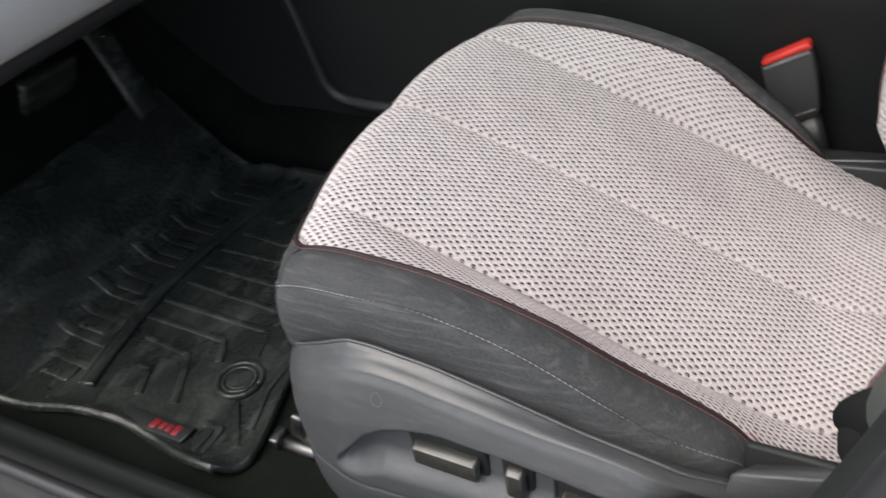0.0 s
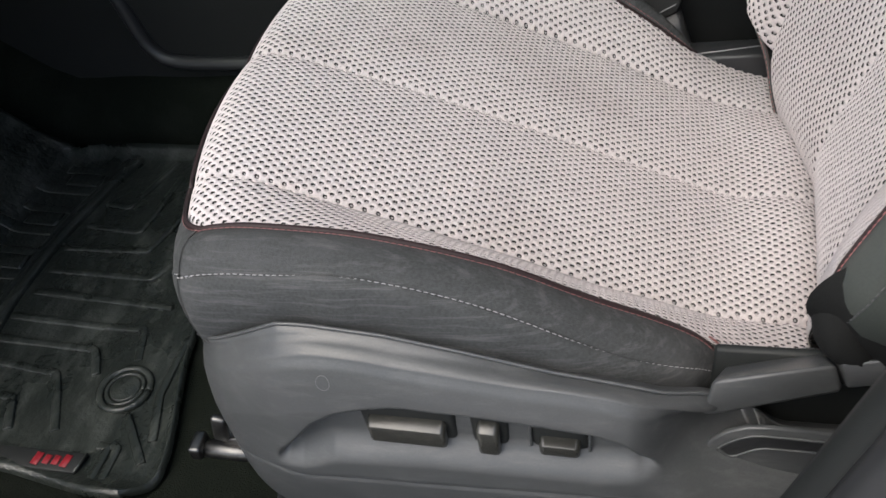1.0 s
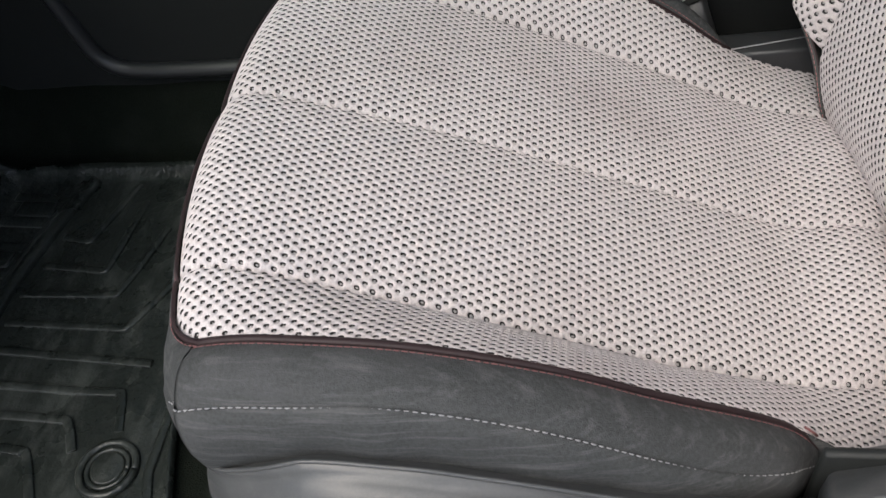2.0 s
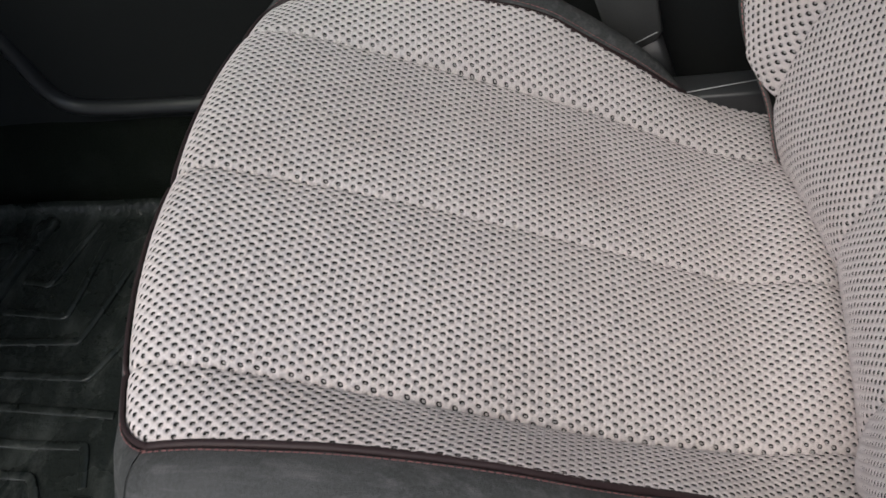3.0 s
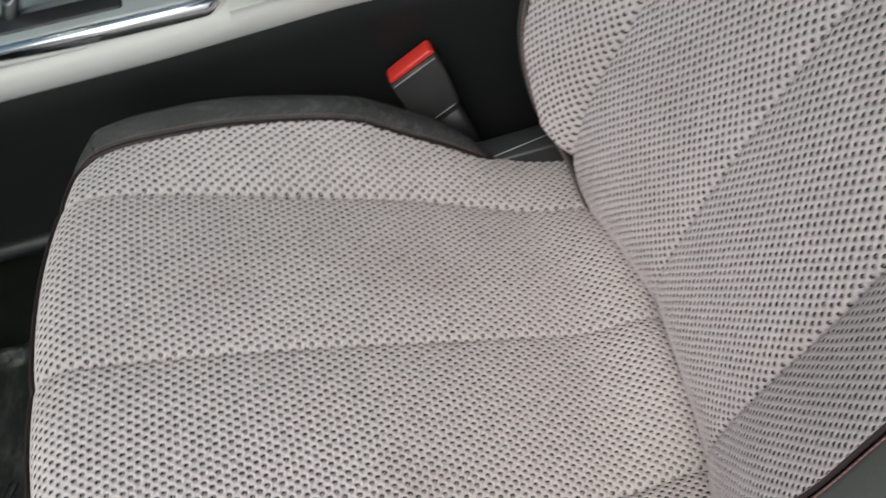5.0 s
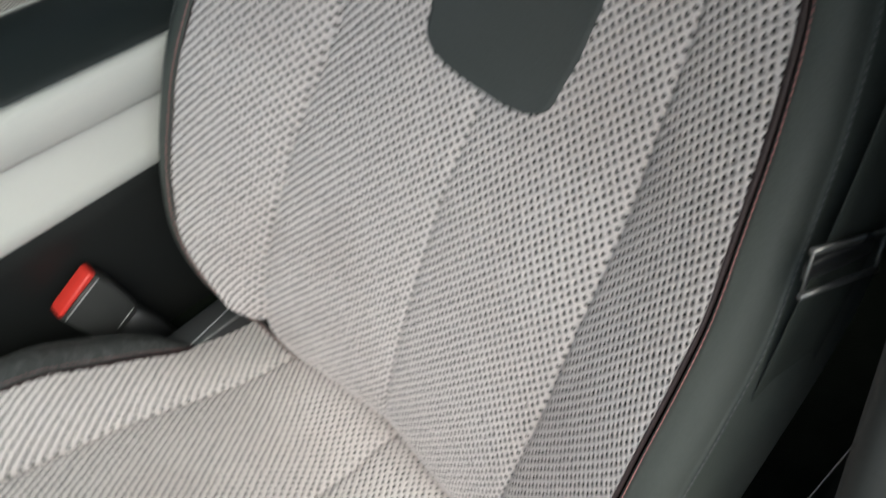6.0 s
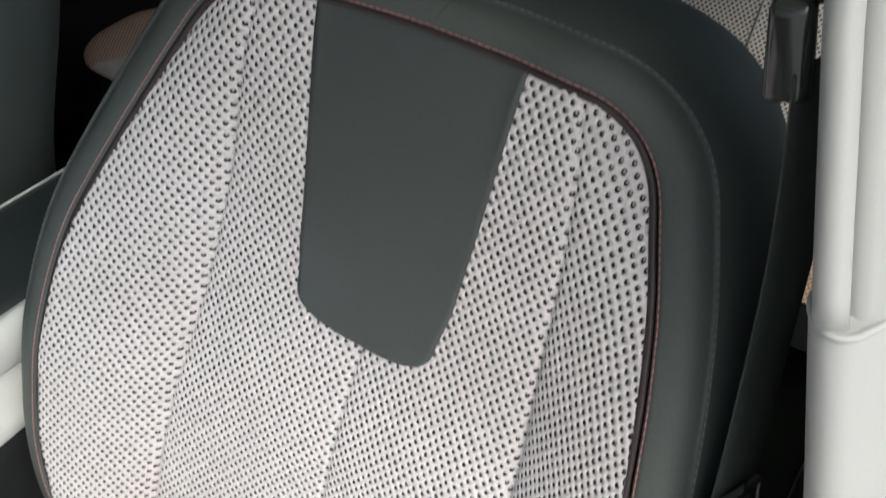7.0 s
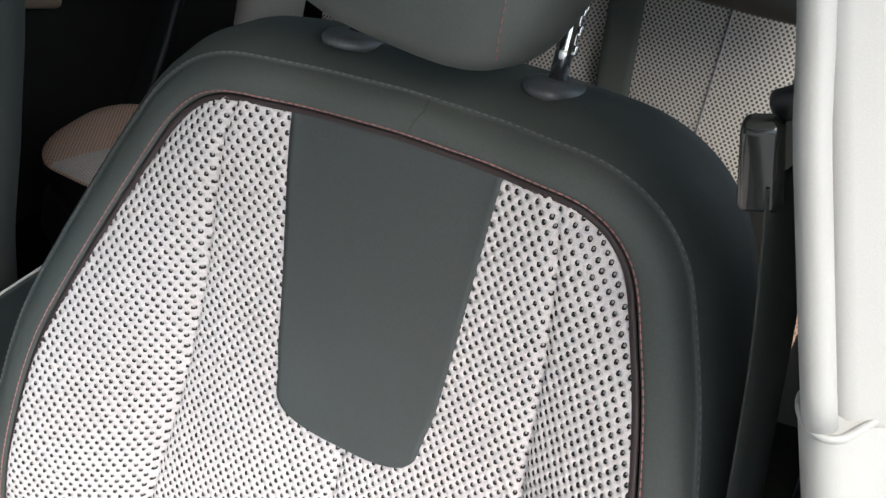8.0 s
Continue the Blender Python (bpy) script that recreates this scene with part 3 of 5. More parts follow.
# cap behind the cushion
def hull(points, r=0.004, seg=3):
    """A solid round a few corner points, with rounded edges."""
    bm = bmesh.new()
    for p in points:
        bm.verts.new(p)
    bmesh.ops.convex_hull(bm, input=bm.verts)
    bmesh.ops.dissolve_limit(bm, angle_limit=0.06, verts=bm.verts, edges=bm.edges)
    bmesh.ops.bevel(bm, geom=bm.edges[:] + bm.verts[:], offset=r, segments=seg, profile=0.5, affect="EDGES")
    return bm


CAP_FACE = [(0.416, -0.048, 0.258), (0.420, -0.046, 0.298), (0.497, -0.040, 0.316), (0.507, -0.040, 0.288)]
CAP_BACK = [(0.440, 0.014, 0.228), (0.441, 0.014, 0.250), (0.498, 0.014, 0.272), (0.507, 0.014, 0.240)]
part("end_cap", hull(CAP_FACE + CAP_BACK), PLASTIC, seat, "grey plastic cap behind the cushion")
hem = []
for x in np.linspace(0.428, 0.53, 24):
    y0 = MID - float(edge_half(x))
    z0 = float(cushion_height(np.array([x]), np.array([y0 + 0.001]))[0])
    hem.append([(x, y0 + 0.0015, z0 + 0.0004), (x, y0 - 0.001, z0 - 0.001 + 0.0006 * math.sin(x * 900)), (x, y0 - 0.003, z0 - 0.005), (x, y0 - 0.004, z0 - 0.012), (x, y0 - 0.003, z0 - 0.03)])
v_, f_ = sheet(hem)
put("fabric_hem", mesh_of("fabric_hem", v_, f_, SUEDE), seat, "turned-down hem under the pale mesh")
far_hem = []
for x in np.linspace(0.40, 0.53, 24):
    y0 = MID + float(edge_half(x))
    z0 = float(cushion_height(np.array([x]), np.array([y0 - 0.001]))[0])
    far_hem.append([(x, y0 - 0.0015, z0 + 0.0004), (x, y0 + 0.001, z0 - 0.001), (x, y0 + 0.003, z0 - 0.005), (x, y0 + 0.006, z0 - 0.03), (x, y0 + 0.006, z0 - 0.08)])
v_, f_ = sheet(far_hem)
put("fabric_hem", mesh_of("fabric_hem", v_, f_, VINYL), seat)
part("piping_end", rod([(0.424, MID - 0.2230, 0.2640), (0.429, MID - 0.2238, 0.2600), (0.433, MID - 0.224, 0.2550)], 0.0009, 8), PIPE_THREAD, seat, "bright red piping end")
part("end_cap_rear", hull([(0.509, -0.038, 0.289), (0.499, -0.038, 0.315), (0.57, -0.036, 0.330), (0.57, -0.036, 0.305), (0.509, 0.012, 0.245), (0.500, 0.012, 0.272), (0.57, 0.012, 0.290), (0.57, 0.012, 0.260)], 0.003, 2), PLASTIC, seat)
part("inner_shield", prism([(0.03, 0.07), (0.03, 0.28), (0.10, 0.318), (0.25, 0.300), (0.36, 0.235), (0.42, 0.180), (0.56, 0.150), (0.56, 0.07)], 2 * MID + 0.020, 2 * MID + 0.045, "y", 0.008, 3), DARK_TRIM, seat)
part("seat_pan", rbox((0.46, 0.44, 0.07), (0.25, MID, 0.130), 0.02), BLACK_PLASTIC, seat)
for yy in (-0.048, 2 * MID + 0.02):
    rail = part("seat_rail", rbox((0.60, 0.030, 0.028), (0.31, yy + (0.020 if yy < 0 else 0.0), 0.150), 0.003), STEEL, seat, "dull steel slide rail")
    part("rail_end", rbox((0.012, 0.022, 0.016), (-0.009, yy, 0.158), 0.003, 3), STEEL, rail)
    part("rail_bar", rod([(-0.012, yy, 0.155), (0.03, yy + 0.004, 0.146), (0.10, yy + 0.014, 0.132)], 0.0085, 10), STEEL, rail)
    part("rail_bracket", rbox((0.014, 0.008, 0.034), (0.016, yy + 0.006, 0.180), 0.003, 2, (0, 12, 0)), STEEL, rail)
    part("rail_foot", rbox((0.05, 0.04, 0.11), (0.075, yy + 0.004, 0.085), 0.006, 2, (0, 18, 0)), BLACK_PLASTIC, rail)
    part("rail_foot", rbox((0.05, 0.04, 0.11), (0.52, yy + 0.004, 0.085), 0.006, 2), BLACK_PLASTIC, rail)

# ---- seat back, in its own axes: across, up the back, out of the back ----
TIP = 21.56
BO = np.array([0.5131, 0.2585, 0.2416])
BV = np.array([math.sin(radians(TIP)), 0, math.cos(radians(TIP))])
BN = np.array([-math.cos(radians(TIP)), 0, math.sin(radians(TIP))])


def back_at(u, v, w):
    u, v, w = (np.asarray(a, float)[..., None] for a in (u, v, w))
    return BO + u * np.array([0, 1, 0]) + v * BV + w * BN


def back_half(v, u=1.0):
    """Half the width of the back's fabric at a height; the near side stays wide to its foot."""
    near = soft_table(v, [-0.05, 0.0, 0.03, 0.075, 0.17, 0.26, 0.334, 0.4, 0.44, 0.5, 0.56, 0.61, 0.65], [0.1900, 0.2180, 0.2401, 0.2572, 0.2609, 0.2558, 0.2505, 0.2429, 0.2319, 0.2168, 0.1966, 0.1724, 0.1584], 0.012)
    return np.where(np.asarray(u) < 0, near, far_half(v))


def far_half(v):
    return soft_table(v, [-0.05, 0.0, 0.03, 0.06, 0.09, 0.12, 0.16, 0.2, 0.3, 0.36, 0.42, 0.5, 0.565, 0.61, 0.65], [0.1240, 0.1490, 0.1690, 0.1953, 0.2224, 0.2402, 0.2503, 0.2544, 0.2506, 0.2471, 0.2406, 0.2135, 0.1898, 0.1702, 0.1552], 0.012)


def back_top(u):
    """The top of the fabric: a wide bow with round shoulders."""
    return 0.6495 - 0.0629 * np.maximum(u, 0.0) - 0.0547 * np.clip((np.abs(u) - 0.1163) / 0.07, 0, 1.2) ** 2.4


def back_levels(v, u=1.0):
    seam_u = table(v, [0.0, 0.1, 0.2, 0.26, 0.385, 0.47, 0.543, 0.606, 0.66], [0.1634, 0.1672, 0.1655, 0.1613, 0.1505, 0.1411, 0.1356, 0.1289, 0.1157])
    seam_w = soft_table(v, [-0.05, 0.0, 0.1, 0.27, 0.385, 0.5, 0.62, 0.75], [0.0016, 0.0096, 0.0269, 0.0183, -0.0003, -0.0000, 0.0120, 0.0000])
    edge_w = soft_table(v, [-0.05, 0.0, 0.1, 0.2, 0.3, 0.38, 0.48, 0.57, 0.63, 0.68, 0.75], [0.0099, 0.0299, 0.0752, 0.0808, 0.0826, 0.0698, 0.0446, 0.0180, 0.0014, -0.0136, -0.0336])
    return seam_u, seam_w, edge_w * np.where(np.asarray(u) < 0, 1.004, 1.0)


def back_across(v, s):
    """Place across the back for a distance along its surface."""
    seam_u, seam_w, edge_w = back_levels(v, s)
    k = (edge_w - seam_w) / np.maximum(back_half(v, s) - seam_u, 0.02)
    a = np.abs(s)
    return np.sign(s) * np.where(a < seam_u, a, seam_u + (a - seam_u) / np.sqrt(1 + k * k))


def back_out(u, v):
    au = np.abs(u)
    seam_u, seam_w, edge_w = back_levels(v, u)
    mid_w = soft_table(v, [-0.05, 0.0, 0.06, 0.15, 0.3, 0.45, 0.62, 0.75], [-0.0369, -0.0129, -0.0051, 0.0019, 0.0031, -0.0174, -0.0155, -0.0275])
    t = np.clip(au / seam_u, 0, 1)
    inner = mid_w + (seam_w - mid_w) * t**1.8 + 0.007 * np.sin(np.pi * t) ** 0.55
    s = np.clip((au - seam_u) / np.maximum(back_half(v, u) - seam_u, 0.02), 0, 1.4)
    near = np.asarray(u) < 0  # the near wing is flatter
    outer = seam_w + (edge_w - seam_w) * s ** np.where(near, 0.96, 0.85) + np.where(near, 0.004, 0.006) * np.sin(np.pi * np.clip(s, 0, 1)) ** 0.6
    return np.where(au < seam_u, inner, outer) + 0.0423 * u - 0.007 * np.clip((0.045 - v) / 0.045, 0, 2) ** 2 - 0.0030 * np.exp(-(((au - seam_u) / 0.0028) ** 2)) - 0.0024 * np.exp(-((au / 0.0028) ** 2))


def back_clip(u, v):
    h = back_half(u, v) + 0.0005
    v = np.clip(v, -h, h)
    return np.minimum(u, back_top(v) + 0.0005), v


def back_point(u, v):
    return back_at(v, u, back_out(v, u))  # rows of holes run up the back


def back_inside(v, u):
    return (np.abs(u) < back_half(v, u) + 0.010) & (v < back_top(u) + 0.010) & (v > -0.085)


put("back_fabric", fabric_layer("back_fabric", lambda u, v: with_normals(back_point, *back_clip(u, back_across(u, v))), lambda u, v: back_inside(u, back_across(u, v)), -0.0924, 0.69, -0.33, 0.33), seat, "pale grey knitted mesh with rows of dark oval holes")

# edge of the fabric: near side up, over the top, far side down
side = [(-float(back_half(v, -1.0)), float(v)) for v in np.linspace(0.055, 0.598, 46)]
over = [(float(u), float(back_top(u))) for u in np.linspace(-0.175, 0.173, 50)]
other = [(float(back_half(v)), float(v)) for v in np.linspace(0.598, -0.03, 50)]


def eased(values, times):
    a = np.asarray(values, float)
    for _ in range(times):
        a[1:-1] = 0.25 * a[:-2] + 0.5 * a[1:-1] + 0.25 * a[2:]
    return a.tolist()


bpath = eased([(p.x, p.y) for p in smooth_line([(a, b, 0) for a, b in side + over + other], 2)], 40)
bouts = outward(bpath, (0.0, 0.3))


def edge_level(u, v):
    """The level of the fabric or, between the shoulders, of the plain insert."""
    own = float(back_out(np.array(u), np.array(v)))
    if v > 0.55 and abs(u) < 0.08:
        own = max(own, float(back_out(np.array(0.070), np.array(v))) + 0.0423 * (u - 0.07))
    return own


blev = [edge_level(p[0] - n[0] * 0.003, p[1] - n[1] * 0.003) for p, n in zip(bpath, bouts)]
bouts, blev = eased(bouts, 60), eased(blev, 60)


def back_sweep(section, scale=None):
    rows = sweep_trim(bpath, blev, bouts, section, scale or [1.0] * len(bpath))
    return [[back_at(u, v, w) for u, v, w in r] for r in rows]


v_, f_ = sheet(back_sweep([(d * 0.62, h * 0.6) for d, h in PIPE], [0.15 + 0.85 * float(step(0.03, 0.12, np.array(p[1]))) for p in bpath]))
put("back_piping", mesh_of("back_piping", v_, f_, DARK_PIPING), seat, "maroon piping along the sewn edge")
ROLL = [(0.0044, -0.002), (0.0052, 0.0014), (0.010, 0.0024), (0.020, 0.0018), (0.028, -0.0022), (0.0345, -0.0078), (0.0355, -0.0098), (0.0368, -0.0098), (0.039, -0.0094), (0.047, -0.019), (0.055, -0.039), (0.059, -0.070), (0.056, -0.105), (0.044, -0.135), (0.02, -0.15)]
crown = [(1.0 - 0.20 * max(0.0, n[1]) ** 1.5) * (0.45 + 0.55 * float(step(0.05, 0.13, np.array(p[1])))) for n, p in zip(bouts, bpath)]
OUTER = material("black_side_vinyl", (0.062, 0.071, 0.065), 0.6, grain=(700, 0.3), stain=(12, 0.3, (0.076, 0.086, 0.079)), bump=(1500, 0.35, 0.0004), spec=0.35)
rise = [(1.0 + 0.10 * max(0.0, n[1]) ** 1.5) * (0.45 + 0.55 * float(step(0.05, 0.13, np.array(p[1])))) for n, p in zip(bouts, bpath)]
d8 = ROLL[8][0]
rows = [[back_at(p[0] + n[0] * (d8 * k + (d - d8) * q), p[1] + n[1] * (d8 * k + (d - d8) * q), w + h) for d, h in ROLL[8:]] for p, n, w, k, q in zip(bpath, bouts, blev, crown, rise)]
v_, f_ = sheet(rows)
put("back_side", mesh_of("back_side", v_, f_, OUTER), seat, "black outer side of the backrest")
v_, f_ = sheet(back_sweep(ROLL[:9], crown))
put("back_bolster", mesh_of("back_bolster", v_, f_, VINYL), seat, "charcoal vinyl side and top of the backrest")
line = lambda d, h: [back_at(p[0] + n[0] * d * k, p[1] + n[1] * d * k, w + h) for p, n, w, k in zip(bpath, bouts, blev, crown)]
nrm = [Vector(BN) * 0.95 + Vector((0, n[0], 0)) * 0.2 for n in bouts]
nr2 = [(Vector(BN) * 0.8 + Vector((0, n[0], 0)) * 0.5 + Vector(BV) * n[1] * 0.5).normalized() for n in bouts]
stitches(line(0.0068, 0.0024), nrm, 0.0044, 0.0010, 0.00048, RED_THREAD, "red_back_stitching", seat, "red thread")
stitches(line(0.0382, -0.0088), nr2, 0.0034, 0.0024, 0.00042, DARK_THREAD, "grey_back_stitching", seat, "dull grey thread")

# the cross seam in the crown
mid_i = min(range(len(bpath)), key=lambda i: abs(bpath[i][0] + 0.012) + (0 if bpath[i][1] > 0.5 else 9))
p_, n_, w_, k_ = bpath[mid_i], bouts[mid_i], blev[mid_i], crown[mid_i]
part("cross_seam", rod([tuple(back_at(p_[0] + n_[0] * d * k_ + 0.003 * math.sin(d * 160), p_[1] + n_[1] * d * k_, w_ + h - 0.0002)) for d, h in ROLL[2:9]], 0.0006, 6), OUTER, seat)

# plain insert between the shoulders
def insert_half(v):
    w = np.interp(v, [0.40, 0.44, 0.46, 0.52, 0.57, 0.66], [0.0600, 0.0640, 0.0679, 0.0717, 0.0746, 0.0795])
    k = np.clip((v - 0.4032) / 0.026, 0, 1)
    return w * (1 - (1 - k) ** 3) ** (1 / 3)


rows = []
for v in np.concatenate([[0.4022], 0.4033 + 0.035 * np.linspace(0, 1, 20) ** 2.4, np.linspace(0.445, 0.672, 26)]):
    h = max(float(insert_half(v)), 0.002)
    row = []
    for t in [-1.012] + list(np.linspace(-1, 1, 33)) + [1.012]:
        flat = float(back_out(np.array(0.070), np.array(v))) + 0.0423 * (h * t - 0.07)
        own = float(back_out(np.array(h * t), np.array(v)))
        lift = 0.0013 if abs(t) < 1.005 and v > 0.4030 else -0.0012
        row.append(back_at(h * t, min(v, float(back_top(h * t)) + 0.001), (max(own, flat) if abs(t) < 1.005 else own) + lift))
    rows.append(row)
v_, f_ = sheet(rows)
put("back_insert", mesh_of("back_insert", v_, f_, INSERT), seat, "plain charcoal vinyl insert narrowing downwards")

# back shell
rows = []
for i in range(0, len(bpath), 4):
    p, n, w = bpath[i], bouts[i], blev[i]
    rows.append([back_at((p[0] + n[0] * 0.02) * k, (p[1] + n[1] * 0.02) * (k if p[1] > 0.3 else 1) + (0 if p[1] <= 0.3 else 0.3 * (1 - k)), w * k - 0.15 - 0.02 * (1 - k)) for k in (1.0, 0.8, 0.5, 0.2, 0.0)])
v_, f_ = sheet(rows)
put("back_shell", mesh_of("back_shell", v_, f_, DARK_TRIM), seat)

# flap at the foot of the near side of the back
rows = []
for i, s in enumerate(np.linspace(0, 1, 14)):
    row = []
    for a in np.linspace(0, 1, 12):
        bulge = math.sin(math.pi * min(1.0, s * 1.1)) ** 0.6
        u = -0.264 - 0.050 * math.sin(a * math.pi * 0.55) - 0.010 * bulge
        v = 0.132 - 0.075 * s + 0.024 * a * (1 - s)
        w = 0.050 + 0.026 * bulge - 0.15 * a
        row.append(back_at(u, v, w))
    rows.append(row)
v_, f_ = sheet(rows)
BLACK_CLOTH = material("black_cloth", (0.013, 0.0138, 0.0138), 0.8, grain=(700, 0.4), bump=(1200, 0.5, 0.0005), spec=0.2)
put("side_flap", mesh_of("side_flap", v_, f_, BLACK_CLOTH), seat, "loose black cloth flap at the foot of the backrest")
lump = [back_at(-0.262, 0.100, 0.046), back_at(-0.268, 0.090, 0.050), back_at(-0.276, 0.075, 0.046), back_at(-0.282, 0.068, 0.036), back_at(-0.286, 0.064, 0.020)]
fold = smooth_line([tuple(h) for h in lump], 1)
part("flap_fold", rod(fold, [0.003 + 0.014 * math.sin(math.pi * min(1.0, 0.12 + 0.8 * k / (len(fold) - 1))) ** 0.7 for k in range(len(fold))], 16), BLACK_CLOTH, seat, "black cloth fold")
hem = [back_at(-0.259 - 0.050 * math.sin(a * math.pi * 0.55), 0.132 + 0.024 * a, 0.052 - 0.15 * a) for a in np.linspace(0, 1, 14)]
part("flap_hem", rod([tuple(h) for h in hem], 0.003, 8), BLACK_CLOTH, seat)

# headrest on two posts
for s in (-1, 1):
    foot = back_at(-0.0765, 0.695, -0.060) if s < 0 else back_at(0.0665, 0.6905, -0.040)
    g = rod([tuple(foot + BV * a) for a in (0.0, 0.004, 0.008, 0.010)], [0.0285, 0.0300, 0.0255, 0.010], 24, 0.72)
    part("post_guide", g, PLASTIC, seat, "oval grey plastic guide")
    part("post", rod([tuple(foot + BV * a) for a in np.linspace(0.01, 0.16, 8)], 0.0062, 14), CHROME, seat, "chrome headrest post with notches")
    if s < 0:
        for k in range(6):
            p = foot + BV * (0.030 + 0.0125 * k) + np.array([0, -0.0062, 0])
            part("notch", rbox((0.0055, 0.0045, 0.0070), tuple(p), 0.0012, 2, (0, 22, 0)), CHROME, seat, "square notch on the post")
rows = []
for a in np.linspace(0, 1, 30):
    row = []
    for b in np.linspace(0, 2 * math.pi, 49)[:-1]:
        ph = -math.pi / 2 + math.pi * a
        c, s = math.cos(b), math.sin(b)
        k = math.cos(ph) ** 0.55 if math.cos(ph) > 1e-6 else 0.0
        u = 0.112 * math.copysign(abs(c) ** 0.6, c) * k
        w = 0.052 * math.copysign(abs(s) ** 0.6, s) * k
        v = 0.100 * math.copysign(abs(math.sin(ph)) ** 0.72, math.sin(ph))
        u *= (0.97 if u < 0 else 1.10) * (1 + (1.7 if u < 0 else 0.4) * v)
        row.append(back_at(u, 0.808 + v + 0.08 * u, -0.004 + w))
    rows.append(row)
v_, f_ = sheet(rows, closed_v=True)
put("headrest", mesh_of("headrest", v_, f_, VINYL), seat, "charcoal vinyl headrest with a pale seam")
for s in (-1, 1):
    pts = [back_at(s * (0.074 - 0.02 * s * dv), 0.808 + dv + 0.08 * s * 0.073, -0.004 + 0.046 * max(math.cos(math.asin(min(1, abs(dv) / 0.100) ** 1.39)), 0.0) ** 0.55) for dv in np.linspace(-0.080, 0.090, 70)]
    stitches(pts, [BN] * len(pts), 0.004, 0.0014, 0.00045, PIPE_THREAD, "headrest_stitching", seat, "red thread")

# ---- the other front seat ----
copy = copy_thing(seat, pose(0.085, 0.86, 0.0))
copy["label"] = "pale perforated mesh passenger seat with charcoal vinyl bolsters"

# ---- setting: floor, sill, pillar, doors, roof ----
def structure(ob, label, category):
    return tagged(ob, label, category, kind="structure")


structure(part("ground", rbox((60, 60, 0.2), (0, 0, -0.55), 0.0), CONCRETE, None, smooth=False), "grey concrete ground outside the open door", "ground")

rows = []
for x in np.linspace(-1.05, 2.3, 90):
    row = []
    for y in np.linspace(-0.095, 1.40, 60):
        tunnel = 0.10 * float(step(0.52, 0.60, np.array(y)) * step(0.80, 0.72, np.array(y)))
        toe = 0.55 * float(np.clip((-0.50 - x) / 0.55, 0, 1)) ** 1.1
        rear = 0.0
        row.append((x, y, 0.041 + tunnel + toe + rear + 0.002 * math.sin(x * 37) * math.sin(y * 41)))
    rows.append(row)
v_, f_ = sheet(rows)
structure(put("floor", mesh_of("floor", v_, f_, CARPET)), "black carpeted car floor rising to the toe board", "floor")

# door sill along the open side
sill_section = [(-0.128, 0.02), (-0.130, 0.085), (-0.137, 0.100), (-0.150, 0.105), (-0.162, 0.102), (-0.168, 0.112), (-0.182, 0.116), (-0.196, 0.112), (-0.202, 0.095), (-0.215, 0.092), (-0.245, 0.088), (-0.30, 0.075), (-0.33, 0.03), (-0.335, -0.20)]
v_, f_ = sheet([[(x, y + 0.032, z + 0.005) for y, z in sill_section] for x in np.linspace(-1.1, 2.2, 30)])
structure(put("door_sill", mesh_of("door_sill", v_, f_, DARK_TRIM)), "dark plastic door sill trim", "sill")
part_ = part("sill_seal", rod([(x, -0.165, 0.123) for x in np.linspace(-1.1, 0.30, 20)], 0.009, 10), BLACK_PLASTIC)
structure(part_, "black rubber door seal along the sill", "seal")

# middle pillar beside the seat: its leading edge, the trim beside it, the door seal and the painted outside
PZ = [-0.045, 0.20, 0.36, 0.49, 0.785, 0.883, 1.005, 1.405]
EX = [0.29, 0.375, 0.436, 0.482, 0.598, 0.639, 0.692, 0.850]
EY = [-0.235, -0.200, -0.175, -0.155, -0.060, -0.017, 0.035, 0.190]


def at_z(z, ys, w=0.03):
    return float(soft_table(np.array(z), PZ, ys, w))


def pillar_part(z0, z1, n, proud, mat, name, label, section):
    rows = []
    for z in np.linspace(z0, z1, n):
        ex, ey = at_z(z, EX), at_z(z, EY)
        rows.append([(ex + a, ey + b + proud, z) for a, b in section])
    v, f = sheet(rows)
    return structure(put(name, mesh_of(name, v, f, mat)), label, "pillar")


LOWER = [(0.30, -0.02), (0.12, -0.004), (0.035, 0.0), (0.012, 0.0), (0.003, -0.003), (0.0, -0.010), (0.002, -0.018), (0.008, -0.026), (0.014, -0.030)]
SEAL = [(0.012, -0.022), (0.004, -0.024), (0.001, -0.031), (0.004, -0.040), (0.016, -0.048), (0.030, -0.052), (0.034, -0.058), (0.050, -0.072), (0.058, -0.078)]
PAINTED = [(0.055, -0.074), (0.070, -0.082), (0.10, -0.095), (0.20, -0.110), (0.45, -0.120)]
pillar_part(0.0, 0.655, 30, 0.003, DARK_TRIM, "pillar_lower", "dark plastic lower trim of the middle pillar", LOWER)
POCKET = [(0.30, -0.02), (0.12, -0.004), (0.035, 0.0), (0.008, 0.002), (-0.001, 0.001), (-0.007, -0.004), (-0.0095, -0.011), (-0.0065, -0.018), (0.002, -0.025), (0.010, -0.038), (0.018, -0.055), (0.030, -0.074), (0.034, -0.082)]
FACE = [(0.30, -0.03), (0.12, -0.012), (0.035, -0.008), (0.012, -0.007), (0.005, -0.009), (0.0035, -0.0145), (0.0025, -0.0180), (0.0045, -0.0225), (0.011, -0.038), (0.019, -0.055), (0.030, -0.074), (0.034, -0.082)]
pillar_part(0.655, 0.7875, 12, 0.003, DARK_TRIM, "pillar_waist", "dark plastic waist of the middle pillar", POCKET)
pillar_part(0.787, 0.882, 12, 0.0, WHITE_TRIM, "pillar_middle", "pale plastic trim of the middle pillar", POCKET)
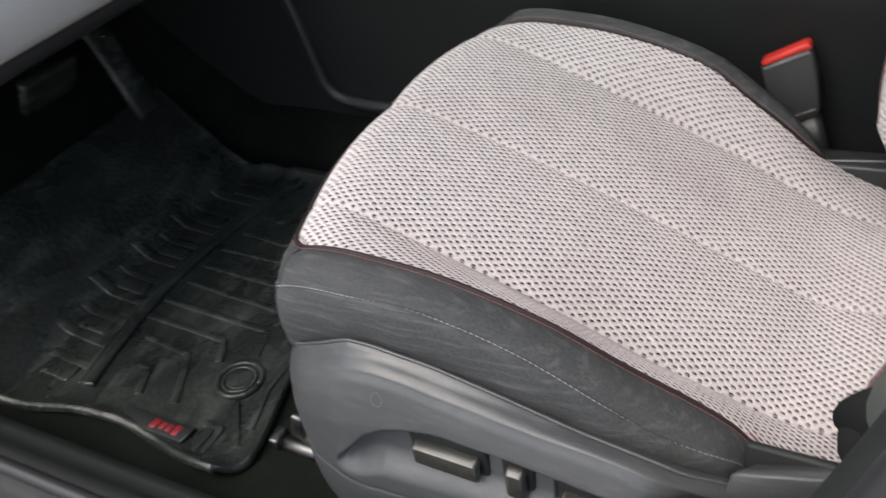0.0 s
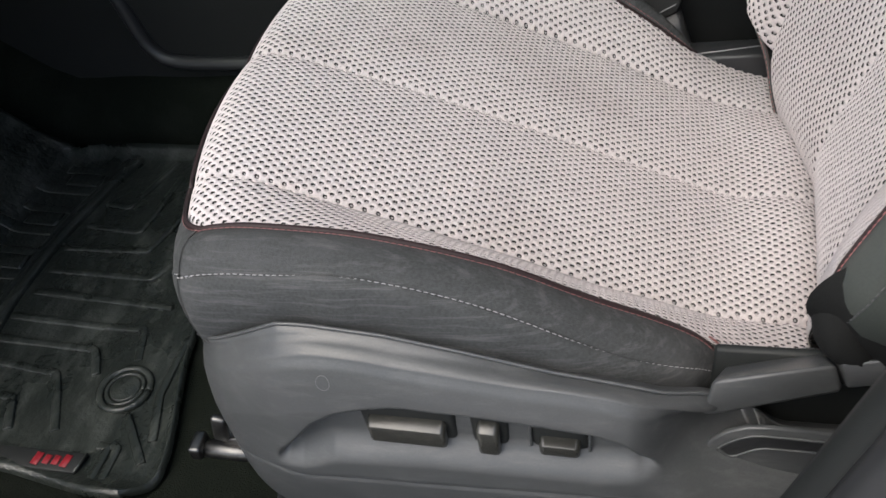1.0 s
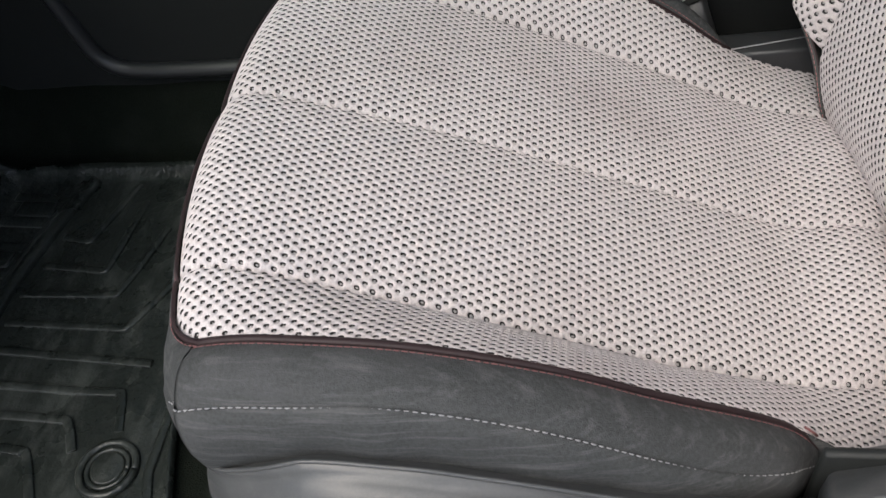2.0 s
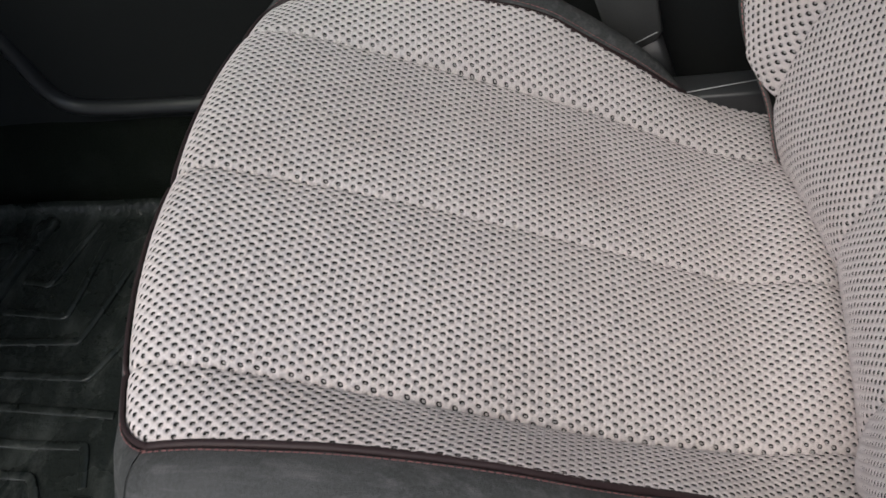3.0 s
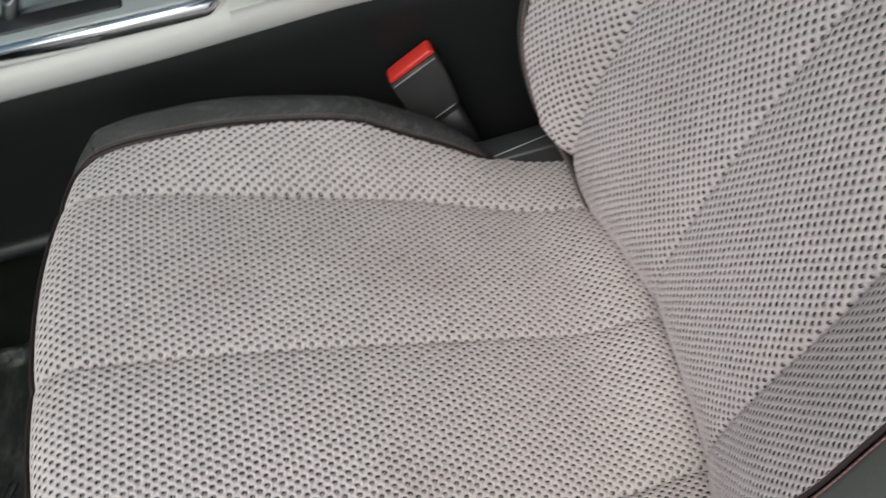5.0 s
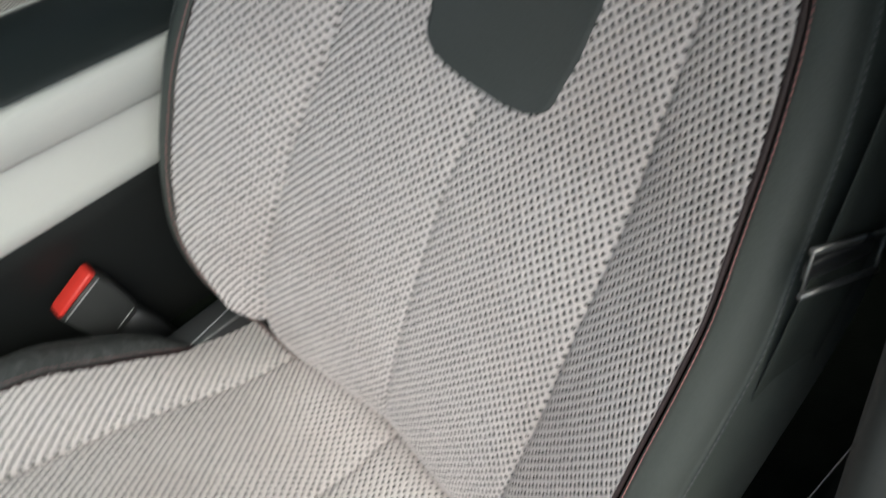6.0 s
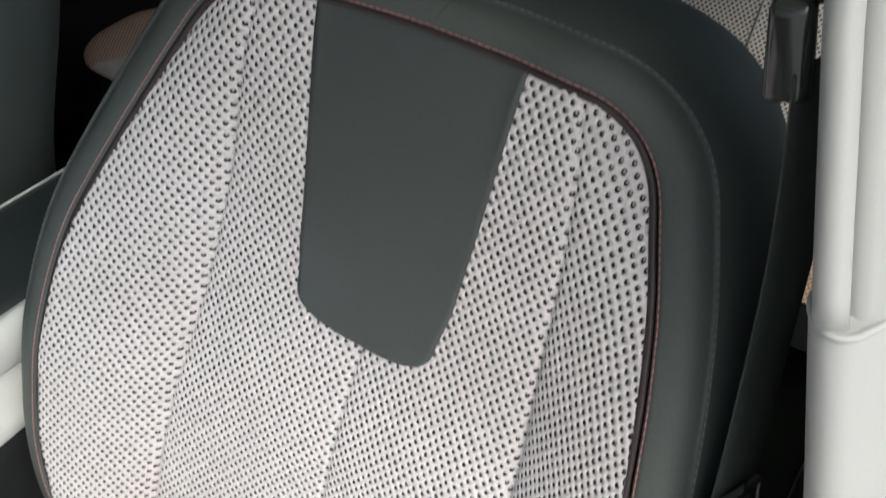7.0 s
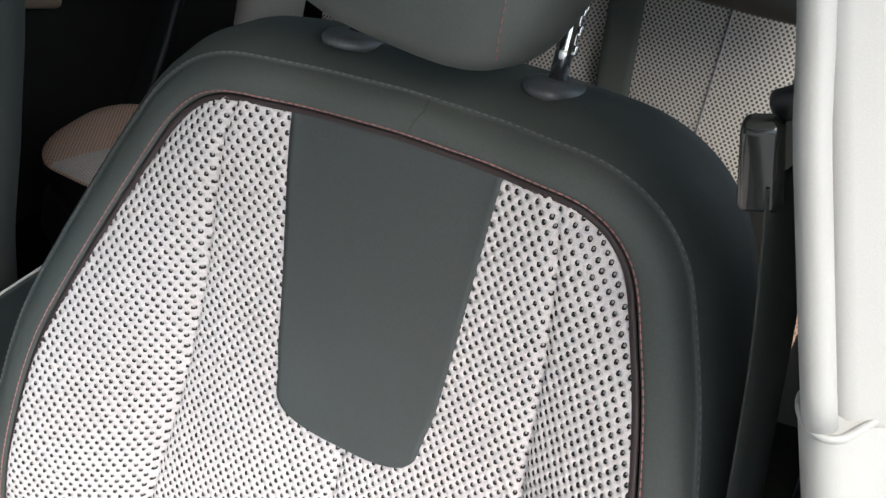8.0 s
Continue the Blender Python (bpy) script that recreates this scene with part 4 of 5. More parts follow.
pillar_part(0.870, 1.39, 44, 0.0, WHITE_TRIM, "pillar_upper", "pale plastic upper trim with a rounded rib", FACE)
pillar_part(0.0, 0.655, 32, 0.0, BLACK_PLASTIC, "pillar_seal", "black rubber seal along the pillar", SEAL)
pillar_part(0.655, 1.39, 40, 0.0, BLACK_PLASTIC, "pillar_seal_upper", "black rubber seal along the upper pillar", [(a + 0.03, b - 0.055) for a, b in SEAL])
pillar_part(-0.1, 0.685, 30, 0.0, PAINT, "pillar_paint", "white painted outside of the pillar", PAINTED)
shelf = []
for section in (POCKET, FACE):  # closes the top of the pocket round the foot of the rib
    at = np.linspace(0, 1, len(section))
    shelf.append([(at_z(0.8815, EX) + float(np.interp(k, at, [a for a, b in section])), at_z(0.8815, EY) + float(np.interp(k, at, [b for a, b in section])), 0.8815) for k in np.linspace(0, 1, 25)])
v_, f_ = sheet(shelf)
structure(put("pillar_shelf", mesh_of("pillar_shelf", v_, f_, WHITE_TRIM)), "pale ledge where the pillar trims meet", "pillar")
rib = []
for z in np.linspace(0.8795, 1.38, 44):
    k = float(step(0.975, 1.02, np.array(z)))
    rib.append((at_z(z, EX) - 0.0035 + 0.006 * k, at_z(z, EY) - 0.0085 - 0.001 * k, z))
structure(part("pillar_rib", rod(rib, 0.0070, 16), WHITE_TRIM), "pale rounded rib down the pillar", "pillar")
lip = [(at_z(z, EX) + a, at_z(z, EY) + b, z) for a, b, z in ((0.016, -0.002, 0.880), (0.006, 0.0015, 0.882), (-0.003, -0.0005, 0.8815), (-0.0078, -0.0052, 0.8805), (-0.0095, -0.0115, 0.8800), (-0.0068, -0.0180, 0.8805), (0.0, -0.0225, 0.8810), (0.009, -0.0280, 0.8815))]
structure(part("pillar_lip", rod(smooth_line(lip, 2), 0.0019, 12), WHITE_TRIM), "pale rounded lip round the foot of the rib", "pillar")


# ---- mat on the floor ----
mat = thing("floor_mat", "black moulded rubber floor mat with ridges and a ring boss", "floor mat", (0.017, 0.004, 0.0))


def mat_end(y):
    return float(soft_table(np.array(y), [-0.06, 0.013, 0.114, 0.198, 0.35, 0.5], [-0.112, -0.119, -0.148, -0.160, -0.178, -0.185], 0.02))


def mat_near(x):
    return float(soft_table(np.array(x), [-0.70, -0.45, -0.38, -0.30, -0.24, -0.18, -0.10], [-0.085, -0.058, -0.044, -0.036, -0.044, -0.058, -0.058], 0.02))


def mat_floor(x):
    return 0.052 + 0.55 * max(0.0, (-0.50 - x) / 0.55) ** 1.1


def wall_up(d, width, high):
    return high * float(np.clip(1 - d / width, 0, 1)) ** 1.8


rows = []
for a in np.linspace(0, 1, 120):
    row = []
    for b in [-0.01] + list(np.linspace(0, 1, 110)) + [1.01]:
        y_ = 0.50 * b - 0.055 * (1 - b)
        x = -0.66 + (mat_end(y_) + 0.66) * min(1.0, a * 1.006)
        y = mat_near(x) + (0.505 - mat_near(x)) * min(max(b, 0.0), 1.0)
        corner = 0.030 * max(0.0, 1 - (y - mat_near(x)) / 0.04) ** 2 * max(0.0, 1 - (mat_end(y_) - x) / 0.05)
        x -= corner
        z = mat_floor(x) + wall_up(mat_end(y_) - x, 0.014, 0.007) + wall_up(y - mat_near(x), 0.026, 0.011 + 0.006 * math.sin(x * 31)) + wall_up(0.505 - y, 0.02, 0.004 + 0.014 * float(np.clip((x + 0.56) / 0.12, 0, 1)))
        z += 0.0012 * math.sin(x * 47 + y * 13) * math.sin(y * 39)
        if b < 0:
            y -= 0.004
        if b < 0 or b > 1 or a * 1.006 > 1.0:
            z -= 0.012
        row.append((x, y, z))
    rows.append(row)
v_, f_ = sheet(rows)
put("tray", mesh_of("tray", v_, f_, RUBBER), mat)


def ridge(pts, r=0.0042, name="ridge", h=0.75):
    part(name, rod([(p.x, p.y, mat_floor(p.x) + 0.0002) for p in smooth_line([(a, b, 0) for a, b in pts], 2)], r * h, 12, wide=r * 1.25), RUBBER, mat)


LIP = [(-0.383, 0.487), (-0.413, 0.376), (-0.427, 0.269), (-0.426, 0.157), (-0.408, 0.050), (-0.395, -0.005)]
ridge(LIP, 0.0075, "lip", 0.9)
ridge([(a - 0.016, b) for a, b in LIP], 0.0035, "lip")
# panels up the toe board, each a bar and a raised edge
for k in range(11):
    y = 0.455 - 0.043 * k
    x = float(np.interp(y, [-0.005, 0.157, 0.376, 0.487], [-0.395, -0.426, -0.413, -0.383])) - 0.018
    ridge([(x, y), (x - 0.035, y + 0.002), (x - 0.080 - 0.012 * (k % 2), y + 0.006)], 0.0075 if k % 2 else 0.0060, "ridge", 0.30)
    if k % 2 == 0:
        ridge([(x - 0.012, y - 0.020), (x - 0.065, y - 0.017)], 0.0110, "panel", 0.28)
for pts in ([(-0.393, 0.339), (-0.307, 0.330), (-0.295, 0.447)], [(-0.386, 0.386), (-0.348, 0.379), (-0.316, 0.479)], [(-0.404, 0.294), (-0.277, 0.294), (-0.250, 0.40)],
            [(-0.404, 0.252), (-0.247, 0.245), (-0.205, 0.33)], [(-0.403, 0.213), (-0.312, 0.206), (-0.202, 0.198)], [(-0.411, 0.170), (-0.287, 0.162), (-0.222, 0.161), (-0.209, 0.114)],
            [(-0.410, 0.133), (-0.270, 0.126), (-0.252, 0.090)], [(-0.386, 0.098), (-0.301, 0.088), (-0.262, 0.012)], [(-0.355, 0.052), (-0.339, 0.050), (-0.320, 0.009)],
            [(-0.188, 0.040), (-0.143, -0.018)], [(-0.201, -0.001), (-0.189, -0.002), (-0.190, -0.042)], [(-0.186, 0.001), (-0.178, -0.003), (-0.178, -0.040)], [(-0.160, 0.150), (-0.161, 0.069), (-0.143, 0.010)]):
    ridge([pts[0]] + [p for q in zip(pts, pts[1:]) for p in ((q[0][0] * 0.08 + q[1][0] * 0.92, q[0][1] * 0.08 + q[1][1] * 0.92), q[1])])
for r_, h_ in ((0.029, 0.0042), (0.021, 0.0028)):
    part("boss_ring", rod([(-0.205 + r_ * math.cos(a), 0.073 + r_ * math.sin(a), 0.054) for a in np.linspace(0, 2 * math.pi, 40)], h_, 8), RUBBER, mat, "raised ring boss")
part("boss", prism([(-0.205 + 0.018 * math.cos(a), 0.073 + 0.018 * math.sin(a)) for a in np.linspace(0, 2 * math.pi, 33)[:-1]], 0.048, 0.0565, "z", 0.002), RUBBER, mat)
# badge with unlettered red marks
badge = part("badge", prism([(-0.318, -0.013), (-0.206, -0.014), (-0.210, -0.038), (-0.305, -0.035)], 0.050, 0.0575, "z", 0.0015), DARK_TRIM, mat, "black badge strip with red marks")
part("badge_rim", rod([(-0.206, -0.014, 0.0575), (-0.210, -0.038, 0.0575)], 0.0014, 6), RUBBER, badge)
xk = -0.266
for w_, h_ in ((0.013, 0.015), (0.011, 0.011), (0.011, 0.011), (0.012, 0.015)):
    part("badge_mark", rbox((w_ * 0.72, h_, 0.0012), (xk + w_ / 2, -0.0255, 0.0581), 0.0004, 1, (0, 0, -8)), RED_PRINT, badge, "red mark")
    xk += w_

# ---- pedals and lower dash ----
brake = thing("brake_pedal", "black ribbed rubber brake pedal on a steel arm", "pedal")
part("pad", rbox((0.020, 0.10, 0.06), (-0.575, 0.265, 0.33), 0.008, 3, (0, 30, 0)), RUBBER, brake)
for k in range(3):
    part("rib", rbox((0.004, 0.085, 0.006), (-0.567 + 0.009 * (k - 1), 0.265, 0.335 + 0.016 * (k - 1)), 0.0015, 1, (0, 30, 0)), RUBBER, brake)
part("arm", rod([(-0.580, 0.270, 0.34), (-0.62, 0.275, 0.45), (-0.65, 0.28, 0.62)], 0.010, 8), STEEL, brake)
gas = thing("accelerator_pedal", "black plastic accelerator pedal with a long pad", "pedal")
part("pad", rbox((0.018, 0.048, 0.17), (-0.590, 0.405, 0.285), 0.008, 3, (0, -22, 0)), RUBBER, gas)
part("arm", rod([(-0.625, 0.407, 0.365), (-0.69, 0.41, 0.60)], 0.010, 8), BLACK_PLASTIC, gas)
dash = thing("dashboard", "beige lower dashboard with a dark underside", "dashboard")
# The unseen upper rows stand high to block low light from the front.
rows = []
for y in np.linspace(-0.16, 1.40, 20):
    rows.append([(-0.62, y, 0.468), (-0.40, y, 0.472), (-0.352, y, 0.478), (-0.340, y, 0.492), (-0.345, y, 0.53), (-0.39, y, 0.68), (-0.44, y, 0.80), (-0.56, y, 0.91), (-1.05, y, 0.97)])
v_, f_ = sheet(rows)
put("panel", mesh_of("panel", v_, f_, BEIGE), dash)
part("underside", rbox((0.5, 1.6, 0.02), (-0.63, 0.62, 0.456), 0.004), BLACK_PLASTIC, dash)

# ---- centre console ----
con = thing("centre_console", "beige and charcoal centre console with cup holders and a chrome shifter", "console")
CY0, CY1 = 0.571, 0.770
CL1 = 0.716  # far side of the armrest


def edge_z(x):
    return float(np.interp(x, [-0.9, -0.35, 0.0, 0.12, 0.3, 0.5, 0.75], [0.370, 0.378, 0.387, 0.390, 0.401, 0.403, 0.400]))


SILVER = material("brushed_silver", (0.46, 0.49, 0.50), 0.32, metal=0.15, grain=(400, 0.2), stain=(30, 0.1, (0.42, 0.44, 0.45)))
ARMREST = material("armrest_vinyl", (0.030, 0.036, 0.037), 0.34, grain=(500, 0.25), stain=(9, 0.25, (0.05, 0.056, 0.056)), bump=(1100, 0.35, 0.0004))
LEVER_GREY = material("greyish_beige_plastic", (0.36, 0.355, 0.34), 0.5, grain=(800, 0.1), stain=(9, 0.15, (0.30, 0.29, 0.28)), bump=(1500, 0.25, 0.0003))
BLACK_SIDE = material("charcoal_console_side", (0.019, 0.0205, 0.0205), 0.55, grain=(500, 0.25), stain=(8, 0.25, (0.040, 0.042, 0.042)), bump=(1500, 0.3, 0.0004), spec=0.25)


def run(x0, x1, n, section, name, mat, label=""):
    v, f = sheet([[(x, y, z) for y, z in section(x)] for x in np.linspace(x0, x1, n)])
    return put(name, mesh_of(name, v, f, mat), con, label)


run(-0.95, 0.80, 60, lambda x: [(CY0 + 0.025, 0.02), (CY0 + 0.02, 0.12), (CY0 + 0.012, edge_z(x) - 0.10), (CY0 + 0.004, edge_z(x) - 0.03), (CY0 + 0.001, edge_z(x) - 0.008), (CY0 + 0.004, edge_z(x))], "side_panel", BLACK_SIDE, "charcoal plastic side")
run(-0.95, 0.80, 20, lambda x: [(CY1 - 0.025, 0.02), (CY1 - 0.004, edge_z(x))], "far_side_panel", BLACK_SIDE)
part("moulding", rod(smooth_line([(-0.392, 0.583, 0.38), (-0.372, 0.583, 0.33), (-0.352, 0.583, 0.245), (-0.336, 0.583, 0.172), (-0.270, 0.583, 0.160), (0.0, 0.583, 0.166)], 2), 0.011, 10), BLACK_PLASTIC, con, "raised curved moulding")
part("carpet_edge", rod([(-0.505, 0.582, 0.110), (-0.46, 0.580, 0.058), (-0.415, 0.578, 0.012)], 0.003, 6), DARK_TRIM, con)
for k in range(2):
    part("vent_bar", rbox((0.115, 0.012, 0.007), (-0.342, 0.582, 0.050 + 0.016 * k), 0.002), BLACK_PLASTIC if k else STEEL, con)
# beige top deck, rising to the armrest box
run(-0.95, 0.33, 50, lambda x: [(CY0 + 0.004, edge_z(x)), (CY0, edge_z(x) + 0.005), (CY0 + 0.002, edge_z(x) + 0.022), (CY0 + 0.008, edge_z(x) + 0.029), (CY0 + 0.02, edge_z(x) + 0.032), (CY1 - 0.02, edge_z(x) + 0.032), (CY1 - 0.006, edge_z(x) + 0.026), (CY1, edge_z(x) + 0.006), (CY1 - 0.004, edge_z(x))], "deck", BEIGE, "beige plastic deck")


def box_top(x):
    """The top of the armrest's lid."""
    return 0.541 - 0.06 * (x - 0.40)


def box_rim(x):
    """The top of the box under the lid, which rises out of the deck."""
    k = float(step(0.266, 0.304, np.array(x)))
    return (edge_z(x) + 0.032) * (1 - k) + (0.4965 - 0.06 * (x - 0.40)) * k


run(0.20, 0.80, 120, lambda x: [(CY0 + 0.004, edge_z(x)), (CY0, edge_z(x) + 0.006), (CY0 + 0.001, edge_z(x) + 0.027), (CY0 + 0.006, min(edge_z(x) + 0.032, box_rim(x) - 0.001)), (CY0 + 0.005, box_rim(x) - 0.0005), (CY0 + 0.008, box_rim(x)), (CY0 + 0.03, box_rim(x) + 0.001), (CL1 - 0.03, box_rim(x) + 0.001), (CL1, box_rim(x) - 0.006), (CL1 - 0.004, edge_z(x))], "armrest_box", BEIGE, "beige armrest box")
run(0.325, 0.80, 30, lambda x: [(CY0 + 0.008, box_top(x) + 0.002), (CY0 + 0.010, box_top(x) + 0.008), (CY0 + 0.020, box_top(x) + 0.012), (CL1 - 0.020, box_top(x) + 0.010), (CL1 - 0.004, box_top(x) + 0.002), (CL1 + 0.001, box_top(x) - 0.03), (CL1 + 0.001, box_top(x) - 0.10)], "armrest_lid", ARMREST, "dark vinyl pad of the armrest lid")
run(0.302, 0.80, 34, lambda x: [(CY0 + 0.010, box_top(x) - 0.046), (CY0 - 0.0025, box_top(x) - 0.045), (CY0 - 0.0075, box_top(x) - 0.038), (CY0 - 0.0085, box_top(x) - 0.014), (CY0 - 0.0070, box_top(x) + 0.002), (CY0 - 0.001, box_top(x) + 0.009), (CY0 + 0.007, box_top(x) + 0.009), (CY0 + 0.010, box_top(x) + 0.002), (CL1 - 0.02, box_top(x) + 0.001), (CL1 - 0.004, box_top(x) - 0.012), (CL1 - 0.004, box_top(x) - 0.046)], "lid_lip", BEIGE, "rounded beige lip of the lid")
part("lid_nose", hull([(0.303, CY0 - 0.006, 0.503), (0.303, CY0 - 0.006, 0.548), (0.291, CY0 + 0.010, 0.504), (0.291, CY0 + 0.010, 0.542), (0.291, CL1 - 0.02, 0.504), (0.291, CL1 - 0.02, 0.535), (0.303, CL1 - 0.004, 0.503), (0.303, CL1 - 0.004, 0.536)], 0.004), BEIGE, con, "rounded front of the armrest lid")
part("lid_rim", rod([(x, CL1 - 0.006, box_top(x) + 0.005) for x in np.linspace(0.36, 0.80, 14)], 0.0016, 6), BEIGE, con, "thin pale line along the pad")
zt = 0.4285
part("cup_plate", rbox((0.42, 0.116, 0.005), (0.022, 0.706, zt), 0.0018, 2), SILVER, con, "brushed silver plate round the cup holders")
tip = [(0.172 + 0.034 * math.cos(a), 0.613 + 0.033 * math.sin(a)) for a in np.linspace(-1.35, 1.35, 16)]
part("shift_bezel", prism([(-0.17, 0.583)] + tip + [(-0.17, 0.648)], zt - 0.012, zt + 0.010, "z", 0.007, 4), CHROME, con, "chrome bezel round the shifter")
part("shift_plate", prism([(-0.17, 0.591)] + [(0.168 + 0.027 * math.cos(a), 0.616 + 0.025 * math.sin(a)) for a in np.linspace(-1.3, 1.3, 14)] + [(-0.17, 0.641)], zt + 0.008, zt + 0.0115, "z", 0.001), SILVER, con, "silver shifter plate")
part("shift_gate", rbox((0.24, 0.026, 0.006), (-0.02, 0.616, zt + 0.011), 0.003, 3), BLACK_PLASTIC, con)
part("knob", rbox((0.060, 0.040, 0.030), (0.02, 0.632, zt + 0.060), 0.012, 4, (0, -14, 0)), CHROME, con, "chrome shifter knob")
part("shifter", rod([(-0.02, 0.632, zt), (0.0, 0.632, zt + 0.035), (0.012, 0.632, zt + 0.055)], 0.011, 12), CHROME, con, "chrome shift lever")
for cx in (0.148, 0.040):
    part("cup_ring", rod([(cx + 0.046 * math.cos(a), 0.702 + 0.044 * math.sin(a), zt + 0.003) for a in np.linspace(0, 2 * math.pi, 40)], 0.0040, 8), CHROME, con, "chrome cup holder ring")
    part("cup_well", prism([(cx + 0.045 * math.cos(a), 0.702 + 0.043 * math.sin(a)) for a in np.linspace(0, 2 * math.pi, 33)[:-1]], zt - 0.03, zt + 0.0036, "z", 0.001), DARK_TRIM, con, "black cup well")
part("switch_pad", rbox((0.024, 0.026, 0.004), (0.206, 0.664, zt + 0.004), 0.0018, 2), SILVER, con, "silver switch")
part("brake_lever", rod(smooth_line([(0.252, 0.628, zt - 0.006), (0.252, 0.632, zt + 0.018), (0.254, 0.637, zt + 0.044), (0.256, 0.641, zt + 0.070)], 1), [0.0135, 0.0145, 0.0165, 0.0190, 0.0210, 0.0225, 0.0240, 0.0190], 18), LEVER_GREY, con, "greyish beige upright lever")
part("lever_hole", rod([(0.2535, 0.619, zt - 0.004), (0.2535, 0.619, zt + 0.0030), (0.2535, 0.619, zt + 0.0045)], [0.018, 0.018, 0.0165], 24), BLACK_PLASTIC, con, "black hole round the lever")

# ---- buckle ----
BUCKLE_PLASTIC = material("charcoal_buckle_plastic", (0.055, 0.056, 0.056), 0.5, grain=(500, 0.25), stain=(20, 0.15, (0.09, 0.09, 0.088)), bump=(1600, 0.25, 0.0003))
buckle = thing("belt_buckle", "charcoal seat belt buckle with a red release button", "belt buckle", (0.010, 0.005, -0.009))
part("housing", prism([(0.329, 0.316), (0.380, 0.345), (0.392, 0.318), (0.402, 0.270), (0.398, 0.258), (0.362, 0.238), (0.350, 0.246)], 0.540, 0.566, "y", 0.004, 3), BUCKLE_PLASTIC, buckle)
part("release_button", prism([(0.328, 0.321), (0.331, 0.325), (0.374, 0.351), (0.379, 0.351), (0.382, 0.346), (0.331, 0.317)], 0.543, 0.563, "y", 0.003, 3), RED, buckle, "red release button")
part("slot_edge", rod([(0.3325, 0.5393, 0.3165), (0.3805, 0.5393, 0.3435)], 0.0010, 6), GREY_THREAD, buckle, "pale edge under the button")
part("crease", rod([(0.372, 0.5393, 0.256), (0.396, 0.5393, 0.270)], 0.0007, 6), GREY_THREAD, buckle)
part("stalk", rod([(0.383, 0.553, 0.250), (0.400, 0.55, 0.20), (0.42, 0.545, 0.10), (0.43, 0.545, 0.03)], 0.010, 10, wide=0.021), BLACK_PLASTIC, buckle)
# Rear cap of the seat's inner side shield; the pale line is its seam.
strap = thing("inner_side_cover", "black plastic side cover with a pale edge line beside the seat", "belt anchor")
part("plate", prism([(0.385, 0.03), (0.392, 0.218), (0.402, 0.230), (0.52, 0.236), (0.56, 0.236), (0.58, 0.03)], 0.471, 0.509, "y", 0.004), BLACK_PLASTIC, strap)
part("edge_line", rod([(0.415, 0.4765, 0.2318), (0.510, 0.4900, 0.2368)], 0.0008, 6), GREY_THREAD, strap)

# ---- belt on the middle pillar ----
GLOSS_BLACK = material("gloss_black_plastic", (0.016, 0.018, 0.017), 0.16, stain=(30, 0.1, (0.03, 0.03, 0.03)), coat=0.3)
PALE_STEEL = material("pale_steel", (0.25, 0.25, 0.245), 0.35, metal=0.7, grain=(300, 0.2), stain=(60, 0.2, (0.4, 0.4, 0.39)))
belt = thing("seat_belt", "dark woven seat belt hanging from its pillar guide", "seat belt", (-0.028, 0.006, 0.032))


def strap_mesh(pts, across, half, thick, n=8):
    """A flat woven strap along points, with rounded rims."""
    ac = Vector(across).normalized()
    rows = []
    for p, t, _, _ in frames_along(smooth_line(pts, 2)):
        nn = t.cross(ac).normalized()
        ring = [p + ac * half * c + nn * thick * s for c, s in ((-1, 0), (-0.97, 0.8), (-0.5, 1), (0, 1.05), (0.5, 1), (0.97, 0.8), (1, 0), (0.97, -0.8), (0, -1), (-0.97, -0.8))]
        rows.append([tuple(q) for q in ring])
    return sheet(rows, closed_v=True)


v_, f_ = strap_mesh([(0.733, 0.014, 0.915), (0.737, -0.003, 0.82), (0.721, -0.016, 0.74), (0.688, -0.030, 0.67), (0.655, -0.042, 0.58), (0.62, -0.055, 0.42), (0.60, -0.06, 0.08)], (0.97, -0.24, 0.0), 0.023, 0.0009)
put("webbing", mesh_of("webbing", v_, f_, WEBBING), belt, "dark woven webbing")
guide = part("guide", rbox((0.014, 0.0195, 0.047), (0.7165, 0.025, 0.922), 0.0048, 4, (-12, -6, 12), (0.88, 0.86)), GLOSS_BLACK, belt, "glossy black belt guide cover")
part("guide_arm", rbox((0.012, 0.020, 0.012), (0.732, 0.021, 0.945), 0.003, 3, (-30, 0, 12)), BLACK_PLASTIC, guide)
tongue = part("tongue", rbox((0.040, 0.005, 0.018), (0.676, -0.030, 0.663), 0.002, 2, (0, -12, -22)), BLACK_PLASTIC, belt, "black latch tongue on the webbing")
part("tongue_bar", rod([(0.654, -0.022, 0.6815), (0.702, -0.039, 0.6695)], 0.0022, 8), PALE_STEEL, tongue, "dull steel bar")
part("tongue_bar", rod([(0.646, -0.029, 0.656), (0.695, -0.046, 0.650)], 0.0020, 8), PALE_STEEL, tongue, "dull steel bar")
part("tongue_side", rod([(0.654, -0.023, 0.6815), (0.647, -0.029, 0.656)], 0.0010, 8), PALE_STEEL, tongue)
part("tongue_side", rod([(0.701, -0.040, 0.6695), (0.694, -0.046, 0.650)], 0.0010, 8), PALE_STEEL, tongue)

# ---- rear bench ----
bench = thing("rear_bench", "pale mesh rear bench seat with charcoal bolsters", "rear seat")


